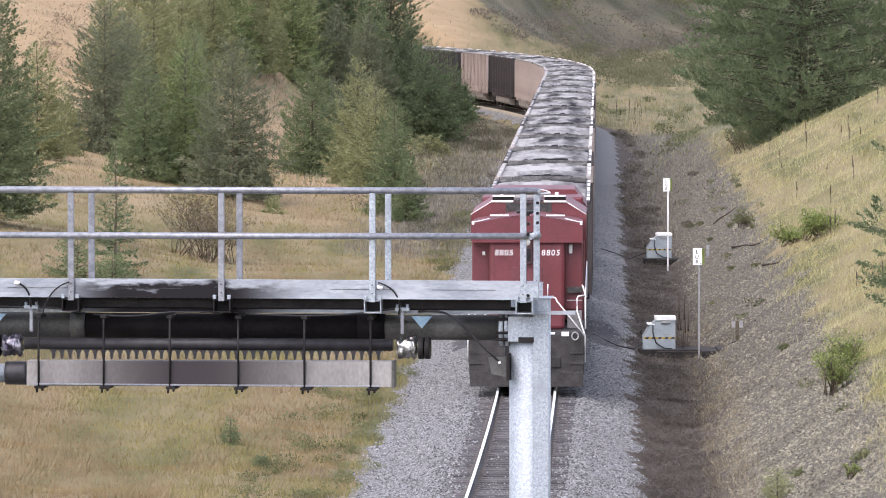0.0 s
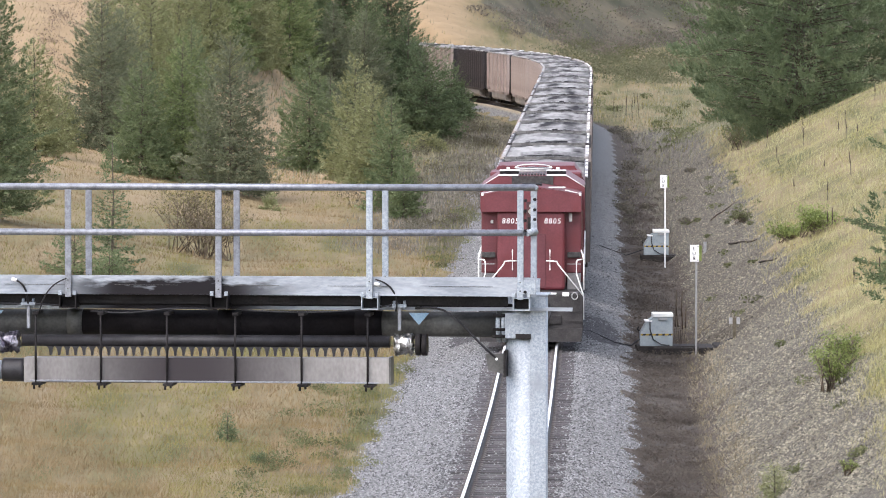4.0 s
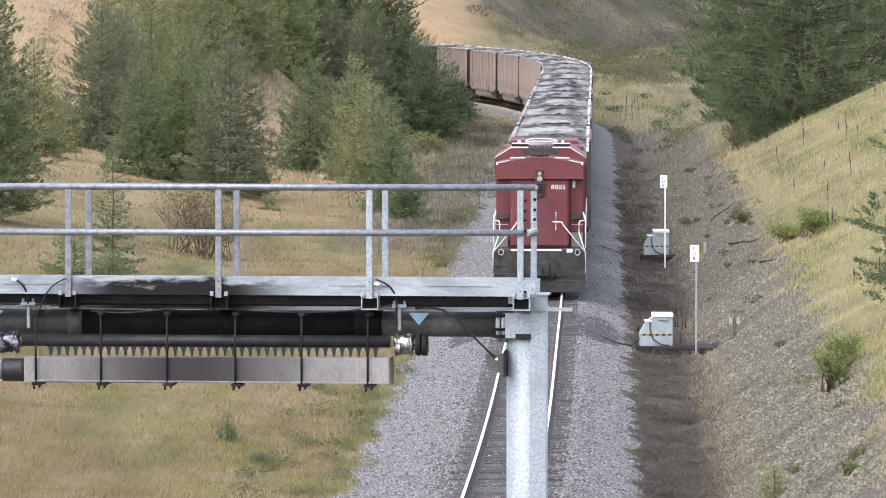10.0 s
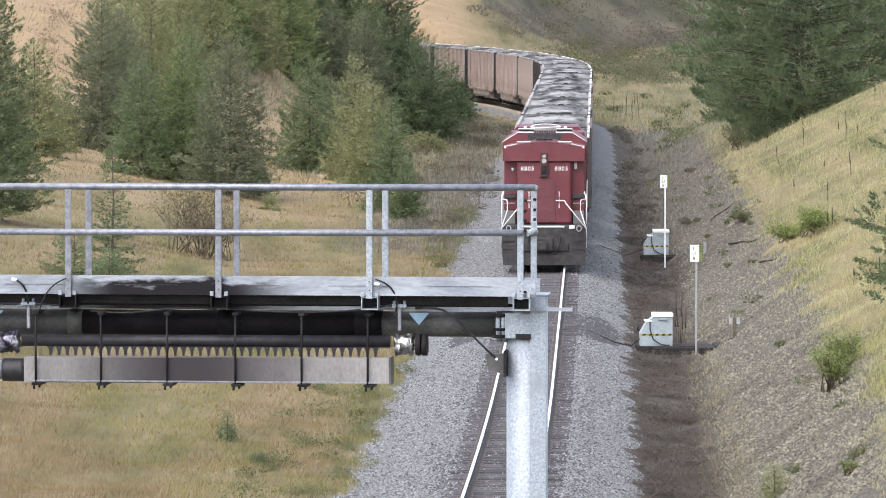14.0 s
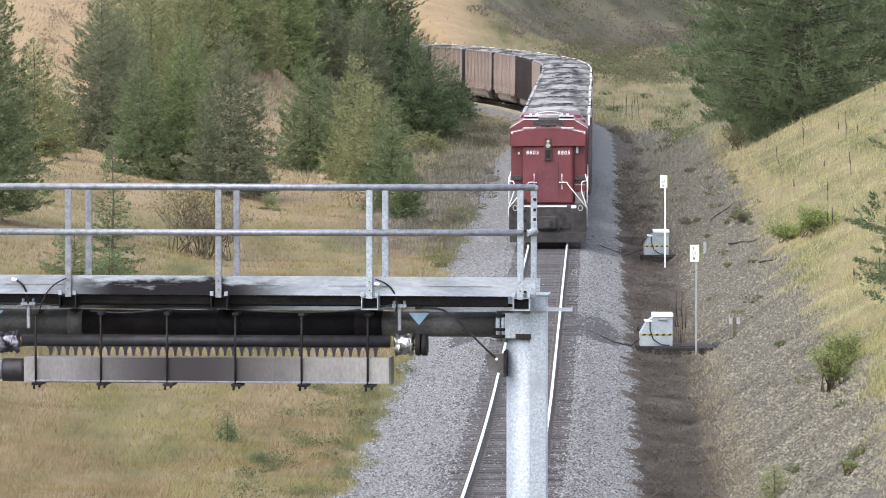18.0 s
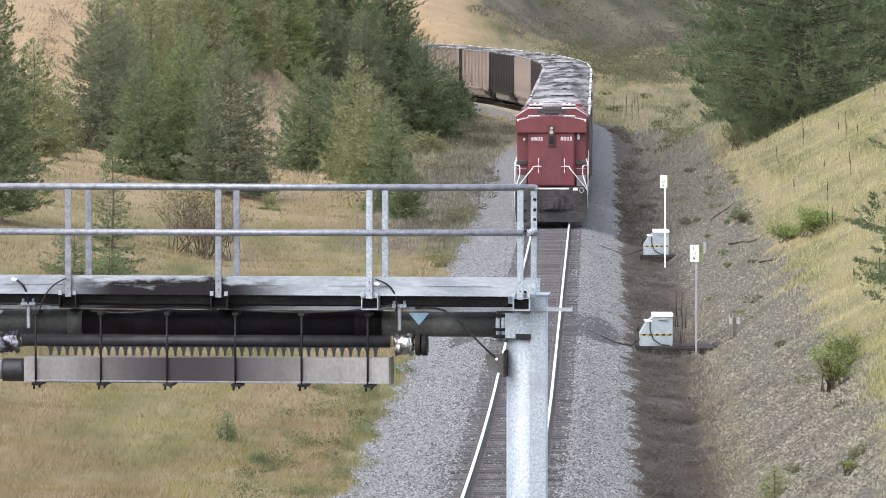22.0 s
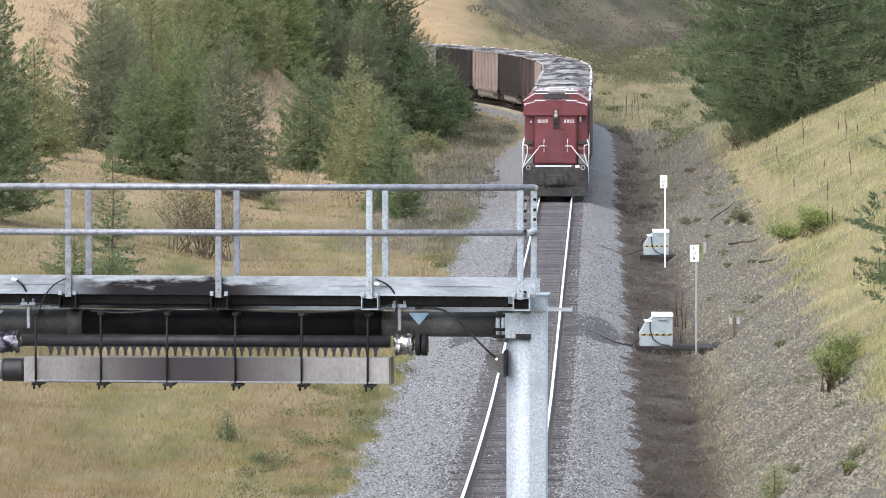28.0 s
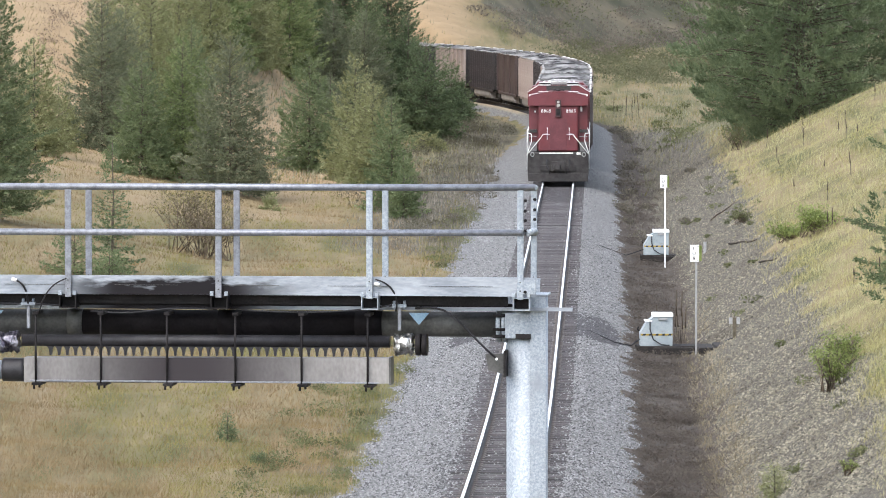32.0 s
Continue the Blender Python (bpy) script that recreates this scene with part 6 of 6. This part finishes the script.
shrub(11.6, 233, 0.9, 0.35, SAGE, "flat grey-green mat of weeds on the bank", 60, 0.05, 700)


# tall dead stalks
def stalk(x, y, h, seed):
    rng = random.Random(seed)
    t = thing("dead_stalk", pose(x, y, ground_z(x, y) - 0.03, rng.uniform(-5, 5), rng.uniform(-5, 5), 0), "tall dead brown mullein stalk", "weed stalk", "dead stalks")
    part("stem", tubed([(0, 0, 0), (0.01, 0, h * 0.5), (0.0, 0.01, h)], 0.012, 5, 0.008), GRASSBROWN, t)
    bm = bmesh.new()
    tube(bm, [(0.01, 0, h * 0.55), (0.0, 0, h * 0.7), (0.0, 0.01, h * 1.02)], 0.028, 6, 0.014)
    part("seed_head", bm, STALK, t)


rs = random.Random(77)
for k in range(9):
    stalk(7.2 + rs.uniform(-0.25, 0.45), 190 + rs.uniform(-2, 5), rs.uniform(0.9, 1.9), k)
for k in range(12):
    stalk(13.6 + rs.uniform(-0.9, 1.5), 452 + rs.uniform(-10, 8), rs.uniform(0.9, 1.7), 20 + k)
for k in range(34):
    y = rs.uniform(165, 285)
    stalk(track(y - 160)[0] + rs.uniform(9.2, 15), y, rs.uniform(0.35, 0.95), 40 + k)


def far_verge(x, y, u):
    bare = np.where(u > 0, smooth(9.0, 7.0, u) * smooth(450, 390, y), smooth(9, 5, -u) * smooth(450, 400, y))
    bare = np.maximum(bare, smooth(490, 530, y) * smooth(9, 3, x))
    return (1 - 0.85 * bare) * smooth(3.6, 5.0, np.abs(u)) * smooth(300, 340, y) * np.clip(0.7 + 0.5 * lumps(x, y, 6.0, 1.0), 0, 1)


blades("dry_grass", "bleached dry grass beyond the curve", ((-16, 45, 310, 620), far_verge), 120000, 0.4, GRASSGREY, 16)
blades("green_grass", "olive grass beyond the curve", ((-16, 45, 310, 620), green_patches(far_verge, 3.0)), 60000, 0.35, GRASSGREEN, 17)
blades("dead_weeds", "brown weeds beside the far track", ((5, 30, 260, 520), lambda x, y, u: smooth(2.9, 3.6, u) * smooth(10, 6, u)), 20000, 0.2, GREYWEED, 18, lean=1.2)
blades("dead_weeds", "grey dead weeds beside the far trees", ((-10, 8, 245, 430), lambda x, y, u: smooth(3.6, 4.2, -u) * smooth(10, 6, -u)), 50000, 0.3, GREYWEED, 28)


blades("green_grass", "green weeds along the ballast edge", ((-6, 4, 112, 300), lambda x, y, u: smooth(3.5, 3.9, -u + 0.3 * lumps(x, y, 1.6, 5.0)) * smooth(5.8, 5.0, -u) * smooth(-0.3, 0.4, lumps(x, y, 1.7, 4.0))), 90000, 0.30, GRASSGREEN, 24, wide=0.007)
blades("dead_weeds", "grey dead weeds along the ballast edge", ((-6, 4, 112, 300), lambda x, y, u: smooth(3.4, 3.8, -u + 0.3 * lumps(x, y, 1.6, 5.0)) * smooth(5.2, 4.6, -u) * smooth(-0.2, 0.4, lumps(x, y, 1.4, 1.0))), 60000, 0.28, GREYWEED, 25, wide=0.007)
for a, b, r in (((11.06, 249.5), (12.07, 250.0), 0.035), ((10.7, 226.0), (11.28, 216.75), 0.04), ((10.72, 204.25), (11.12, 201.0), 0.04)):
    pts = [(a[0] + (b[0] - a[0]) * k / 4, a[1] + (b[1] - a[1]) * k / 4) for k in range(5)]
    stick = part("fallen_branch", tubed([(x, y, ground_z(x, y) + 0.05 + 0.03 * math.sin(x * 9)) for x, y in pts], r, 6, r * 0.4), STALK, None)
    tagged(stick, "dead brown branch lying on the gravel bank", "branch", "fallen branches")


# ---- ties, each a piece of the track ----
def build_ties():
    bed = tagged(new("track_ties"), "weathered wooden ties bedded in grey ballast", "railway ties", kind="structure")
    bm = boxed(-1.3, 1.3, -0.115, 0.115, -0.33, -0.176, bevel=0.012)
    plate = part("tie", bm, TIE, bed)
    x, y, h = track(-38)
    plate.matrix_basis = pose(x, y, 0, 0, 0, -math.degrees(h))
    rng = random.Random(9)
    for k in range(1, 300):
        x, y, h = track(-38 + k * 0.54)
        share("tie", plate, bed, pose(x, y, rng.uniform(-0.012, 0.008), 0, rng.uniform(-0.4, 0.4), -math.degrees(h) + rng.uniform(-1.2, 1.2)))
    bm = bmesh.new()
    for k in list(range(-200, 0)) + list(range(300, 960)):
        x, y, h = track(-38 + k * 0.54)
        b2 = bmesh.new()
        box(b2, -1.3, 1.3, -0.115, 0.115, -0.33, -0.176)
        merge(bm, b2, pose(x, y, 0, 0, 0, -math.degrees(h)))
    tagged(part("far_ties", bm, TIE, bed), kind="stuff")
    # tie plates with spikes under both rails
    bm = bmesh.new()
    for s in (-0.753, 0.753):
        box(bm, s - 0.17, s + 0.17, -0.09, 0.09, -0.178, -0.162)
        for dx in (-0.1, 0.1):
            box(bm, s + dx - 0.018, s + dx + 0.018, -0.07, -0.03, -0.164, -0.125)
            box(bm, s + dx - 0.018, s + dx + 0.018, 0.03, 0.07, -0.164, -0.125)
    first = part("tie_plate", bm, RUSTPLATE, bed)
    x, y, h = track(-38)
    first.matrix_basis = pose(x, y, 0, 0, 0, -math.degrees(h))
    for k in range(1, 200):
        x, y, h = track(-38 + k * 0.54)
        share("tie_plate", first, bed, pose(x, y, 0, 0, 0, -math.degrees(h)))


build_ties()


# ---- the train's movement ----
def progress(t):
    """Arc length of the locomotive's hood end."""
    return 0.19 + 4.2466 * t + 0.00601 * t * t


def on_line(s0, s1):
    """The pose of a vehicle carried at two places of the line, with its origin at the rear one."""
    xa, ya, h = track(s0)
    xb, yb, h = track(s1)
    return pose(xa, ya, 0, 0, 0, -math.degrees(math.atan2(xb - xa, yb - ya)))


def motions():
    times = [k for k in range(33)]
    walk(LOCO, [(t, on_line(progress(t), progress(t) + 19.0)) for t in times])
    for i, c in enumerate(CARS):
        s = LOCO_LENGTH + i * CAR - (4.1 if i == 0 else 0)
        walk(c, [(t, on_line(progress(t) + s, progress(t) + LOCO_LENGTH + (i + 1) * CAR)) for t in times])


motions()
